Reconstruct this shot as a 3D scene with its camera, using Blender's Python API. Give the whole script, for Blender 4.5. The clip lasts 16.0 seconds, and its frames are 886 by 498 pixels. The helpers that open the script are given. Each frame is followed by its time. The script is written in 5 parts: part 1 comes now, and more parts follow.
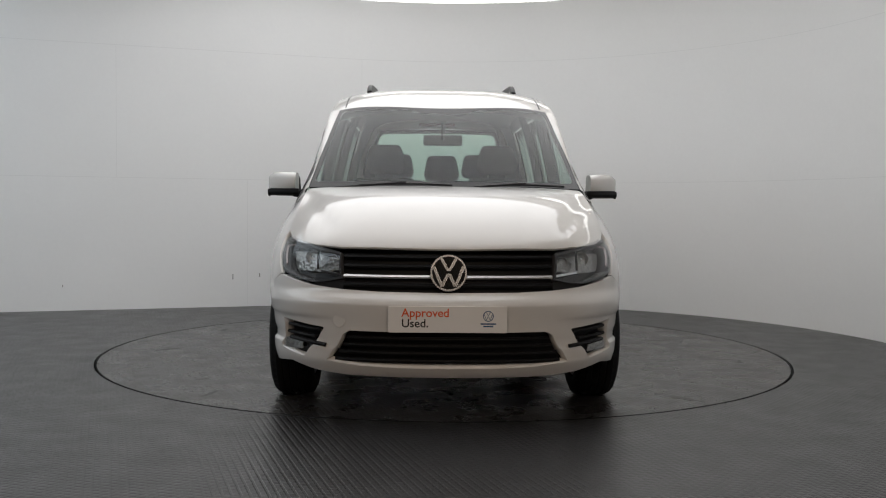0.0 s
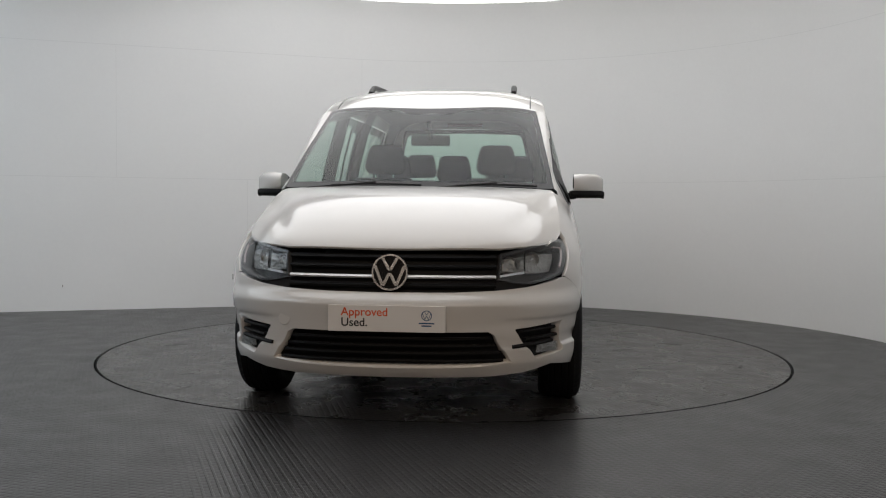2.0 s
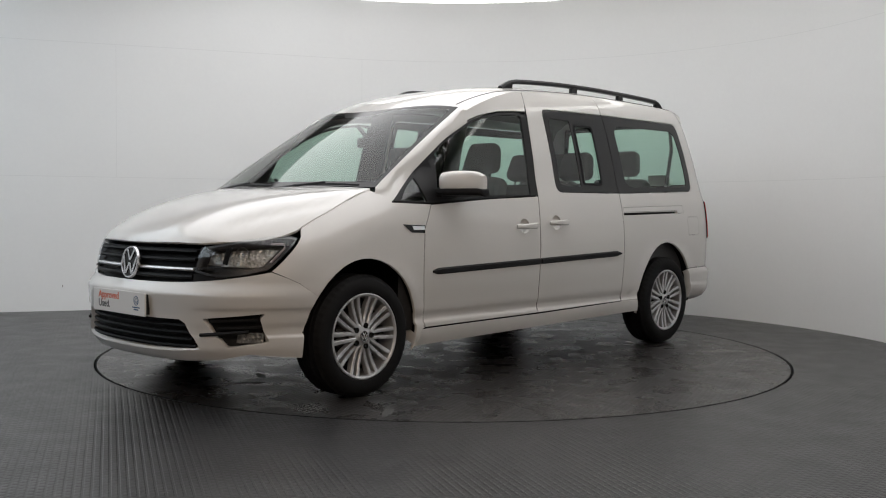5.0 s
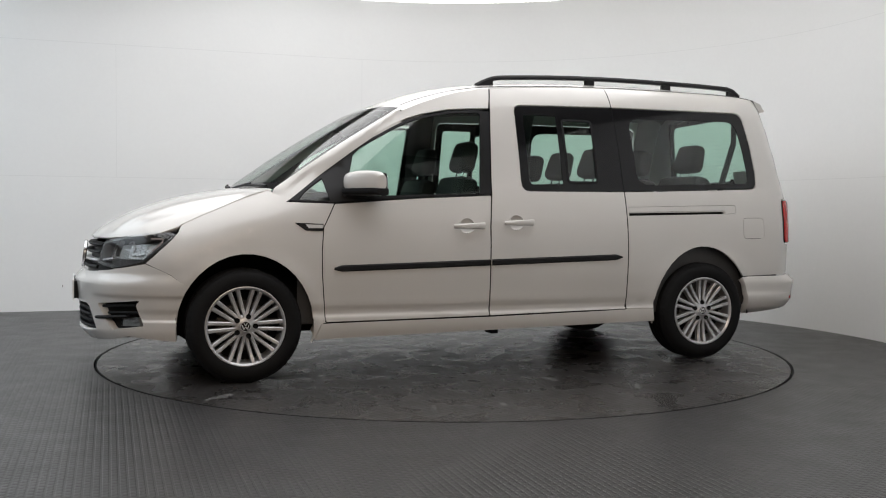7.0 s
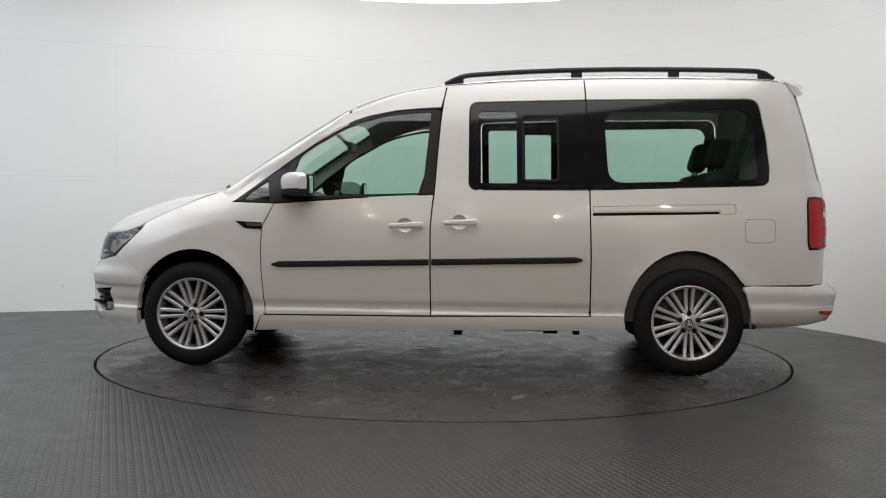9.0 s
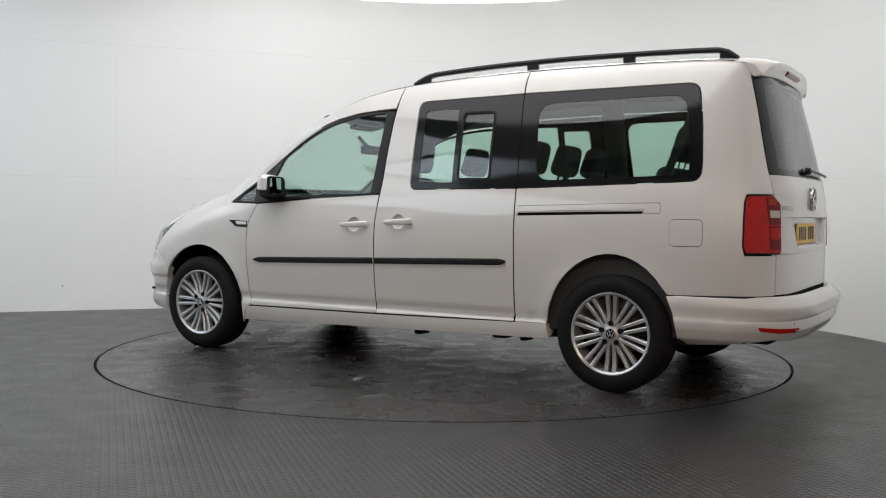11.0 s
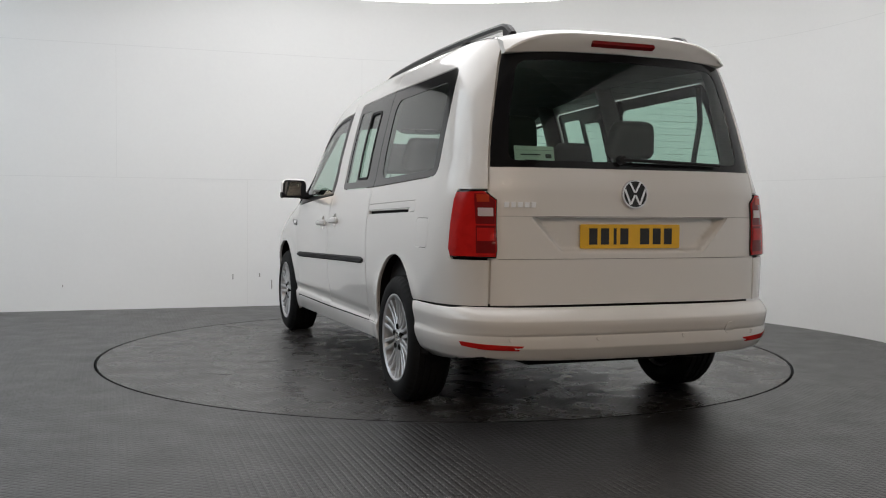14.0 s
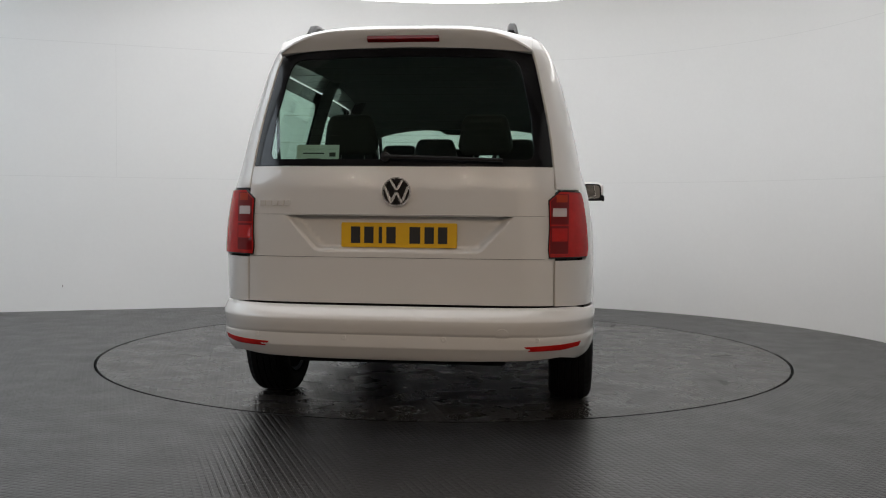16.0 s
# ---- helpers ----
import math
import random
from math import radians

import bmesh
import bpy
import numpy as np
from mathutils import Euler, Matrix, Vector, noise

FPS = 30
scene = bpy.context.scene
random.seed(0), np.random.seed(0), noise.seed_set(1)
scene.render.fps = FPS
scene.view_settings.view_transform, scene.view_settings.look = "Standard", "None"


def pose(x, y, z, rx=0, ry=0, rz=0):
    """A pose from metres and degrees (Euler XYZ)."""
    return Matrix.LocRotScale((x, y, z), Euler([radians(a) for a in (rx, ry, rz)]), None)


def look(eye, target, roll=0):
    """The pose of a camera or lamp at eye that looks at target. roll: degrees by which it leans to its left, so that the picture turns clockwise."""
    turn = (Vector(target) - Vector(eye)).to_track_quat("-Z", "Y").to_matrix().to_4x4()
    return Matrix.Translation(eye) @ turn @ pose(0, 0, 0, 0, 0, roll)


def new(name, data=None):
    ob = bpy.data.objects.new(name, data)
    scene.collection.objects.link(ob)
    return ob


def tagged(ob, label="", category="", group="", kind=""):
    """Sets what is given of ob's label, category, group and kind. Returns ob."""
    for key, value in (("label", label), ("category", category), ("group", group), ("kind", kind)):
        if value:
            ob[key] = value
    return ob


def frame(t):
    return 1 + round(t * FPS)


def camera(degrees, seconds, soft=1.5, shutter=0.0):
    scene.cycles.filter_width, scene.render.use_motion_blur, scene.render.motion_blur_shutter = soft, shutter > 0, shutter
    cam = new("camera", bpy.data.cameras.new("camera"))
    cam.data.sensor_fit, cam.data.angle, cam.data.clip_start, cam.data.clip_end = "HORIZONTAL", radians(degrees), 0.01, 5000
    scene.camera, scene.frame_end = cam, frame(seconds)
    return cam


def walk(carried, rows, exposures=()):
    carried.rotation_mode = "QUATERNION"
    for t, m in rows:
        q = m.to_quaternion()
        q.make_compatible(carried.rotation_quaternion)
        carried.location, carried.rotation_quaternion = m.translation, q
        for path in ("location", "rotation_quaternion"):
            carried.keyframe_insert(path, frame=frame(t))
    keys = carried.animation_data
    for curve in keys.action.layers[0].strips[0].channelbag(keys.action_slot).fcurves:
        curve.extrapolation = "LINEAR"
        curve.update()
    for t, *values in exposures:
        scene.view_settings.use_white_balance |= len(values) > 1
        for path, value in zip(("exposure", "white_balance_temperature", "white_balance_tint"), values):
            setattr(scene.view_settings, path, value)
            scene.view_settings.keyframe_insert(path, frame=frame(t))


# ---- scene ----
SPIN = [
    (0.0, 0.0), (0.5, 0.0), (1.0, -0.57), (1.5, -2.65), (2.0, -6.46), (2.5, -11.81), (3.0, -18.14), (3.5, -24.66),
    (4.0, -31.26), (4.2, -33.88), (5.0, -44.3), (6.0, -57.4), (6.5, -63.9), (7.0, -70.4), (7.5, -76.82), (8.0, -83.27),
    (8.5, -89.67), (9.0, -96.18), (10.0, -109.1), (11.0, -122.0), (11.5, -128.41), (12.0, -135.01), (12.5, -141.62),
    (13.0, -148.23), (13.5, -154.77), (14.0, -161.3), (14.5, -167.92), (15.0, -174.56), (15.5, -181.18), (16.0, -187.79),
]
HEADING = -88.656          # the van's heading at rest, degrees
PIVOT = (-1.501, 0.046)    # the turntable's axis, from the front axle's middle

cam = camera(49.47, 16.0, soft=1.1)
EYE = (0.0, -6.590, 0.974)
aim = Euler((radians(90 - 2.356), 0, radians(0.2328))).to_matrix() @ Vector((0, 0, -1))
VIEW = look(EYE, Vector(EYE) + aim, 0.507)
walk(cam, [(0.0, VIEW), (16.0, VIEW)], exposures=[(0.0, -0.25), (3.5, -0.25), (4.2, -0.19), (6.5, 0.17), (7.0, 0.20), (9.0, 0.26), (12.5, 0.24), (14.5, 0.06), (16.0, 0.0)])

# ---- world and light ----
world = bpy.data.worlds.new("world")
scene.world = world
world.use_nodes = True
wn = world.node_tree
sky = wn.nodes.new("ShaderNodeTexSky")
sky.sky_type, sky.sun_disc = "NISHITA", False
sky.sun_elevation, sky.sun_rotation = radians(35), radians(200)
wn.links.new(sky.outputs[0], wn.nodes["Background"].inputs[0])
wn.nodes["Background"].inputs[1].default_value = 0.08


def lamp(name, power, size, colour, m, shape="RECTANGLE", size_y=None):
    data = bpy.data.lights.new(name, "AREA")
    data.energy, data.size, data.color, data.shape = power, size, colour, shape
    if size_y:
        data.size_y = size_y
    ob = new(name, data)
    ob.matrix_world = m
    return ob


# the round luminous ceiling over the turntable, small warm lamps in the dark hall, two added cool fills at the left
lamp("ceiling_lamp", 166, 6.0, (0.985, 0.985, 1.0), pose(-0.55, -0.30, 3.45), "DISK")
lamp("bay_fill", 96, 4.6, (0.82, 0.92, 1.0), pose(-6.0, -0.6, 3.5), "RECTANGLE", 4.4)
for x, y in ((-2.4, -7.7), (-0.9, -7.5), (0.7, -7.8), (1.7, -7.4), (-2.7, -9.4), (-1.2, -9.6), (0.2, -9.3), (1.2, -9.6)):
    lamp("hall_downlight", 26, 0.08, (1.0, 0.80, 0.62), pose(x, y, 3.58), "DISK")
# added cool fill at the front left, stands for no fitting
lamp("side_fill", 88, 4.0, (0.78, 0.89, 1.0), pose(-6.3, -4.4, 3.55), "RECTANGLE", 2.8)


# ---- materials ----
def material(name, colour, rough=0.5, metal=0.0, coat=0.0, grain=0.0, grain_scale=40.0, spread=0.0, spread_scale=3.0, bump=0.0, **more):
    """Principled, with two scales of variation in colour and roughness and a fine relief."""
    mat = bpy.data.materials.new(name)
    mat.use_nodes = True
    nt = mat.node_tree
    b = nt.nodes["Principled BSDF"]
    b.inputs["Base Color"].default_value = (*colour, 1)
    b.inputs["Roughness"].default_value = rough
    b.inputs["Metallic"].default_value = metal
    b.inputs["Coat Weight"].default_value = coat
    b.inputs["Coat Roughness"].default_value = 0.03
    for key, value in more.items():
        b.inputs[key.replace("_", " ")].default_value = value
    if grain or spread or bump:
        tc = nt.nodes.new("ShaderNodeTexCoord")
        fine, wide = nt.nodes.new("ShaderNodeTexNoise"), nt.nodes.new("ShaderNodeTexNoise")
        fine.inputs["Scale"].default_value, wide.inputs["Scale"].default_value = grain_scale, spread_scale
        fine.inputs["Detail"].default_value = wide.inputs["Detail"].default_value = 4
        for n in (fine, wide):
            nt.links.new(tc.outputs["Object"], n.inputs["Vector"])
        last = None
        for n, k in ((fine, grain), (wide, spread)):
            if not k:
                continue
            mul = nt.nodes.new("ShaderNodeMapRange")
            mul.inputs["From Min"].default_value, mul.inputs["From Max"].default_value = 0.25, 0.75
            mul.inputs["To Min"].default_value, mul.inputs["To Max"].default_value = 1 - k, 1 + k
            nt.links.new(n.outputs["Fac"], mul.inputs["Value"])
            mix = nt.nodes.new("ShaderNodeVectorMath")
            mix.operation = "SCALE"
            if last:
                nt.links.new(last, mix.inputs[0])
            else:
                mix.inputs[0].default_value = colour
            nt.links.new(mul.outputs[0], mix.inputs["Scale"])
            last = mix.outputs[0]
        if last:
            nt.links.new(last, b.inputs["Base Color"])
        rr = nt.nodes.new("ShaderNodeMapRange")
        rr.inputs["To Min"].default_value, rr.inputs["To Max"].default_value = rough * 0.85, min(1, rough * 1.15)
        nt.links.new(wide.outputs["Fac"], rr.inputs["Value"])
        nt.links.new(rr.outputs[0], b.inputs["Roughness"])
        if bump:
            bp = nt.nodes.new("ShaderNodeBump")
            bp.inputs["Strength"].default_value, bp.inputs["Distance"].default_value = bump, 0.002
            nt.links.new(fine.outputs["Fac"], bp.inputs["Height"])
            nt.links.new(bp.outputs[0], b.inputs["Normal"])
    return mat


def glass_material(name, tint, front=0.06, steep=4.3):
    """A thin pane: it lets tinted light through, and mirrors more at a grazing look; front is the share mirrored face on."""
    mat = bpy.data.materials.new(name)
    mat.use_nodes = True
    nt = mat.node_tree
    nt.nodes.remove(nt.nodes["Principled BSDF"])
    facing, power, scale, clear, mirror, mix = (nt.nodes.new("ShaderNode" + k) for k in ("LayerWeight", "Math", "Math", "BsdfTransparent", "BsdfGlossy", "MixShader"))
    facing.inputs["Blend"].default_value = 0.5
    power.operation, power.inputs[1].default_value = "POWER", steep
    scale.operation, scale.inputs[1].default_value, scale.inputs[2].default_value = "MULTIPLY_ADD", 0.85, front
    clear.inputs["Color"].default_value = (*tint, 1)
    mirror.inputs["Roughness"].default_value = 0.01
    nt.links.new(facing.outputs["Facing"], power.inputs[0])
    nt.links.new(power.outputs[0], scale.inputs[0])
    nt.links.new(scale.outputs[0], mix.inputs[0])
    nt.links.new(clear.outputs[0], mix.inputs[1])
    nt.links.new(mirror.outputs[0], mix.inputs[2])
    nt.links.new(mix.outputs[0], nt.nodes["Material Output"].inputs[0])
    return mat


PAINT = material("white_paint", (0.635, 0.616, 0.592), 0.30, coat=1.0)
BLACK = material("black_plastic", (0.014, 0.014, 0.015), 0.6, grain=0.15, grain_scale=300, bump=0.15, Specular_IOR_Level=0.15)
GRILLE = material("grille_black", (0.006, 0.006, 0.0065), 0.5, grain=0.15, grain_scale=300, Specular_IOR_Level=0.12)
GLOSS = material("gloss_black", (0.008, 0.008, 0.009), 0.10, Specular_IOR_Level=0.35)
SATIN = material("satin_black", (0.014, 0.014, 0.015), 0.38, Specular_IOR_Level=0.22)
RUBBER = material("tyre_rubber", (0.006, 0.006, 0.0065), 0.75, grain=0.2, grain_scale=120, spread=0.15, spread_scale=8, bump=0.2, Specular_IOR_Level=0.22)
CHROME = material("chrome", (0.82, 0.82, 0.84), 0.07, 1.0)
ALLOY = material("silver_alloy", (0.55, 0.55, 0.56), 0.30, 0.65, grain=0.03, grain_scale=200, spread=0.05, spread_scale=9)
FACET = material("faceted_reflector", (0.38, 0.37, 0.35), 0.28, 0.95)
cell = FACET.node_tree.nodes.new("ShaderNodeTexVoronoi")
cell.inputs["Scale"].default_value = 60
bump_node = FACET.node_tree.nodes.new("ShaderNodeBump")
bump_node.inputs["Strength"].default_value, bump_node.inputs["Distance"].default_value = 0.9, 0.006
coord = FACET.node_tree.nodes.new("ShaderNodeTexCoord")
FACET.node_tree.links.new(coord.outputs["Object"], cell.inputs["Vector"])
FACET.node_tree.links.new(cell.outputs["Distance"], bump_node.inputs["Height"])
FACET.node_tree.links.new(bump_node.outputs[0], FACET.node_tree.nodes["Principled BSDF"].inputs["Normal"])
DARKMETAL = material("dark_metal", (0.06, 0.055, 0.05), 0.5, 0.7, spread=0.3, spread_scale=12)
UNDER = material("underbody_black", (0.007, 0.007, 0.007), 0.85, grain=0.3, grain_scale=30, Specular_IOR_Level=0.15)
CLOTH = material("seat_cloth", (0.026, 0.026, 0.028), 0.9, grain=0.3, grain_scale=250, bump=0.3)
TRIM = material("dark_trim", (0.05, 0.05, 0.052), 0.65, grain=0.15, grain_scale=150, bump=0.2)
LINER = material("headliner", (0.17, 0.17, 0.165), 0.9, grain=0.05, grain_scale=200, bump=0.1)
GLASS = glass_material("green_glass", (0.66, 0.83, 0.75), 0.085)
SCREEN = glass_material("windscreen_glass", (0.68, 0.80, 0.74), 0.035, 4.0)
CLEAR = glass_material("lamp_lens", (0.93, 0.94, 0.95))
RED = material("red_lens", (0.44, 0.012, 0.010), 0.14, Specular_IOR_Level=0.25, spread=0.15, spread_scale=25)
DARKRED = material("dark_red_lens", (0.16, 0.006, 0.007), 0.16, Specular_IOR_Level=0.25)
AMBERLENS = material("amber_lens", (0.36, 0.03, 0.008), 0.15, Specular_IOR_Level=0.25)
SILVER = material("clear_lens", (0.5, 0.42, 0.42), 0.15, coat=0.6)
YELLOW = material("yellow_plate", (0.75, 0.43, 0.012), 0.35, spread=0.03, spread_scale=20)
WHITEPLATE = material("white_plate", (0.80, 0.78, 0.76), 0.35)
ORANGE = material("orange_print", (0.70, 0.10, 0.02), 0.5)
INK = material("black_print", (0.012, 0.012, 0.014), 0.5)
BLUE = material("blue_print", (0.03, 0.09, 0.20), 0.5)
HOUSING = material("lamp_housing", (0.05, 0.05, 0.052), 0.4, 0.15)
MIRROR = material("mirror_glass", (0.8, 0.82, 0.84), 0.01, 1.0)
PAPER = material("paper_card", (0.62, 0.66, 0.62), 0.7)
WALL = material("white_wall", (0.83, 0.835, 0.83), 0.62, Specular_IOR_Level=0.35, grain=0.008, grain_scale=30, spread=0.02, spread_scale=0.8, bump=0.05)
CEIL = material("ceiling_white", (0.74, 0.72, 0.69), 0.8, spread=0.03, spread_scale=1.5)
# unlit hall out of view: its darkness is in this colour, to lower front fill
DARKHALL = material("dark_hall_surface", (0.10, 0.095, 0.09), 0.8, spread=0.2, spread_scale=1.0)
JOINT = material("filled_joint", (0.76, 0.765, 0.76), 0.6)
STRIP = material("bright_trim", (0.78, 0.78, 0.79), 0.28, 0.55)
BADGE = material("badge_chrome", (0.72, 0.72, 0.74), 0.2, 0.85)
SCUFF = material("scuff_mark", (0.30, 0.30, 0.29), 0.8)
WORN = material("worn_floor_patch", (0.085, 0.084, 0.082), 0.55, grain=0.4, grain_scale=60, spread=0.4, spread_scale=14)

COVE = bpy.data.materials.new("cove_glow")
COVE.use_nodes = True
COVE.node_tree.nodes["Principled BSDF"].inputs["Emission Color"].default_value = (1.0, 0.98, 0.94, 1)
COVE.node_tree.nodes["Principled BSDF"].inputs["Emission Strength"].default_value = 2.5


def floor_material(name, tone, wear, gloss, relief):
    """Dark grey tread rubber: rows of small raised bars, dusty wear, half-polished."""
    mat = bpy.data.materials.new(name)
    mat.use_nodes = True
    nt = mat.node_tree
    b = nt.nodes["Principled BSDF"]
    b.inputs["Specular IOR Level"].default_value = 0.4
    tc = nt.nodes.new("ShaderNodeTexCoord")
    wide, mid, fine = (nt.nodes.new("ShaderNodeTexNoise") for _ in range(3))
    for n, s in ((wide, 0.7), (mid, 5.0), (fine, 60.0)):
        n.inputs["Scale"].default_value, n.inputs["Detail"].default_value = s, 6
        nt.links.new(tc.outputs["Object"], n.inputs["Vector"])
    brick = nt.nodes.new("ShaderNodeTexBrick")
    brick.inputs["Scale"].default_value = 1.0
    brick.inputs["Brick Width"].default_value, brick.inputs["Row Height"].default_value = 0.036, 0.030
    brick.inputs["Mortar Size"].default_value, brick.inputs["Mortar Smooth"].default_value = 0.007, 0.6
    turn = nt.nodes.new("ShaderNodeMapping")
    turn.inputs["Rotation"].default_value = (0, 0, radians(-109.4))
    nt.links.new(tc.outputs["Object"], turn.inputs["Vector"])
    nt.links.new(turn.outputs[0], brick.inputs["Vector"])
    ramp = nt.nodes.new("ShaderNodeValToRGB")
    ramp.color_ramp.elements[0].position, ramp.color_ramp.elements[1].position = 0.3, 0.72
    ramp.color_ramp.elements[0].color = (*[c * (1 - wear) for c in tone], 1)
    ramp.color_ramp.elements[1].color = (*[c * (1 + wear) for c in tone], 1)
    add = nt.nodes.new("ShaderNodeMath")
    add.operation = "ADD"
    half = nt.nodes.new("ShaderNodeMath")
    half.operation, half.inputs[1].default_value = "MULTIPLY", 0.5
    nt.links.new(wide.outputs["Fac"], add.inputs[0])
    nt.links.new(mid.outputs["Fac"], add.inputs[1])
    nt.links.new(add.outputs[0], half.inputs[0])
    nt.links.new(half.outputs[0], ramp.inputs[0])
    nt.links.new(ramp.outputs[0], b.inputs["Base Color"])
    rr = nt.nodes.new("ShaderNodeMapRange")
    rr.inputs["From Min"].default_value, rr.inputs["From Max"].default_value = 0.3, 0.7
    rr.inputs["To Min"].default_value, rr.inputs["To Max"].default_value = gloss
    nt.links.new(mid.outputs["Fac"], rr.inputs["Value"])
    nt.links.new(rr.outputs[0], b.inputs["Roughness"])
    h = nt.nodes.new("ShaderNodeMath")
    h.operation, h.inputs[1].default_value = "MULTIPLY_ADD", -1.0
    nt.links.new(brick.outputs["Fac"], h.inputs[0])
    nt.links.new(fine.outputs["Fac"], h.inputs[2])
    bp = nt.nodes.new("ShaderNodeBump")
    bp.inputs["Strength"].default_value, bp.inputs["Distance"].default_value = relief, 0.003
    nt.links.new(h.outputs[0], bp.inputs["Height"])
    nt.links.new(bp.outputs[0], b.inputs["Normal"])
    return mat


FLOOR = floor_material("tread_floor", (0.026, 0.0252, 0.0256), 0.18, (0.28, 0.37), 0.52)
DISC = floor_material("turntable_floor", (0.029, 0.027, 0.026), 0.30, (0.21, 0.36), 0.40)


# ---- mesh helpers ----
def link(name, bm, mat, parent=None, label="", smooth=False):
    me = bpy.data.meshes.new(name)
    for e in bm.edges:
        if len(e.link_faces) == 2 and e.calc_face_angle(0) > 0.6:
            e.smooth = False
    bm.to_mesh(me)
    bm.free()
    me.materials.append(mat)
    if smooth:
        me.shade_smooth()
    ob = new(name, me)
    if parent:
        ob.parent = parent
    if label:
        ob["label"] = label
    return ob


def part(name, bm, mat, parent, label="", smooth=False):
    return link(name, bm, mat, parent, label, smooth)


def bevel_all(bm, width, segs=2, angle=35):
    es = [e for e in bm.edges if len(e.link_faces) == 2 and e.calc_face_angle(0) > radians(angle)]
    if es and width:
        bmesh.ops.bevel(bm, geom=es, offset=width, segments=segs, profile=0.6, affect="EDGES", clamp_overlap=True)


def box(x0, x1, y0, y1, z0, z1, bev=0.01, segs=2, m=None):
    bm = bmesh.new()
    bmesh.ops.create_cube(bm, size=1)
    for v in bm.verts:
        v.co = ((x0 + x1) / 2 + v.co.x * (x1 - x0), (y0 + y1) / 2 + v.co.y * (y1 - y0), (z0 + z1) / 2 + v.co.z * (z1 - z0))
    bevel_all(bm, bev, segs)
    if m:
        bm.transform(m)
    return bm


def merge(*bms):
    out = bmesh.new()
    for b in bms:
        tmp = bpy.data.meshes.new("tmp")
        b.to_mesh(tmp)
        b.free()
        out.from_mesh(tmp)
        bpy.data.meshes.remove(tmp)
    return out


def prism(poly, d0, d1, m, bev=0.0, segs=2):
    """A polygon (a, b) raised from d0 to d1, in the frame m."""
    bm = bmesh.new()
    lo = [bm.verts.new((a, b, d0)) for a, b in poly]
    hi = [bm.verts.new((a, b, d1)) for a, b in poly]
    bm.faces.new(lo[::-1]), bm.faces.new(hi)
    for i in range(len(poly)):
        bm.faces.new((lo[i - 1], lo[i], hi[i], hi[i - 1]))
    bmesh.ops.recalc_face_normals(bm, faces=bm.faces)
    bevel_all(bm, bev, segs)
    bm.transform(m)
    return bm


def lathe(profile, n=48, m=None):
    """Profile (radius, height) turned round z, closed where the radius is 0."""
    bm = bmesh.new()
    rings = []
    for r, h in profile:
        if r < 1e-6:
            rings.append([bm.verts.new((0, 0, h))])
        else:
            rings.append([bm.verts.new((r * math.cos(2 * math.pi * i / n), r * math.sin(2 * math.pi * i / n), h)) for i in range(n)])
    for a, b in zip(rings, rings[1:]):
        for i in range(n):
            j = (i + 1) % n
            quad = [a[i % len(a)], a[j % len(a)], b[j % len(b)], b[i % len(b)]]
            quad = list(dict.fromkeys(quad))
            if len(quad) > 2:
                bm.faces.new(quad)
    bmesh.ops.recalc_face_normals(bm, faces=bm.faces)
    if m:
        bm.transform(m)
    return bm


def tube(points, radius, n=8, cap=True):
    bm = bmesh.new()
    pts = [Vector(p) for p in points]
    rings = []
    for i, p in enumerate(pts):
        d = (pts[min(i + 1, len(pts) - 1)] - pts[max(i - 1, 0)]).normalized()
        q = d.to_track_quat("Z", "Y")
        rings.append([bm.verts.new(p + q @ Vector((radius * math.cos(2 * math.pi * k / n), radius * math.sin(2 * math.pi * k / n), 0))) for k in range(n)])
    for a, b in zip(rings, rings[1:]):
        for k in range(n):
            bm.faces.new((a[k - 1], a[k], b[k], b[k - 1]))
    if cap:
        bm.faces.new(rings[0][::-1]), bm.faces.new(rings[-1])
    bmesh.ops.recalc_face_normals(bm, faces=bm.faces)
    return bm


def sweep(points, section, up=(0, 0, 1)):
    """A closed section (a: sideways, b: up) swept along points."""
    bm = bmesh.new()
    pts = [Vector(p) for p in points]
    rings = []
    for i, p in enumerate(pts):
        d = (pts[min(i + 1, len(pts) - 1)] - pts[max(i - 1, 0)]).normalized()
        s = d.cross(Vector(up)).normalized()
        u = s.cross(d)
        sec = section(i / (len(pts) - 1)) if callable(section) else section
        rings.append([bm.verts.new(p + s * a + u * b) for a, b in sec])
    n = len(rings[0])
    for a, b in zip(rings, rings[1:]):
        for k in range(n):
            bm.faces.new((a[k - 1], a[k], b[k], b[k - 1]))
    bm.faces.new(rings[0][::-1]), bm.faces.new(rings[-1])
    bmesh.ops.recalc_face_normals(bm, faces=bm.faces)
    return bm


def fillet(poly, n=5):
    """Corners (a, b) or (a, b, radius), rounded."""
    out = []
    k = len(poly)
    for i in range(k):
        p = Vector(poly[i][:2])
        r = poly[i][2] if len(poly[i]) > 2 else 0
        if not r:
            out.append(tuple(p))
            continue
        a, b = Vector(poly[i - 1][:2]) - p, Vector(poly[(i + 1) % k][:2]) - p
        r = min(r, a.length * 0.48, b.length * 0.48)
        s, e = p + a.normalized() * r, p + b.normalized() * r
        for j in range(n + 1):
            t = j / n
            out.append(tuple(s * (1 - t) ** 2 + p * 2 * t * (1 - t) + e * t * t))
    return out


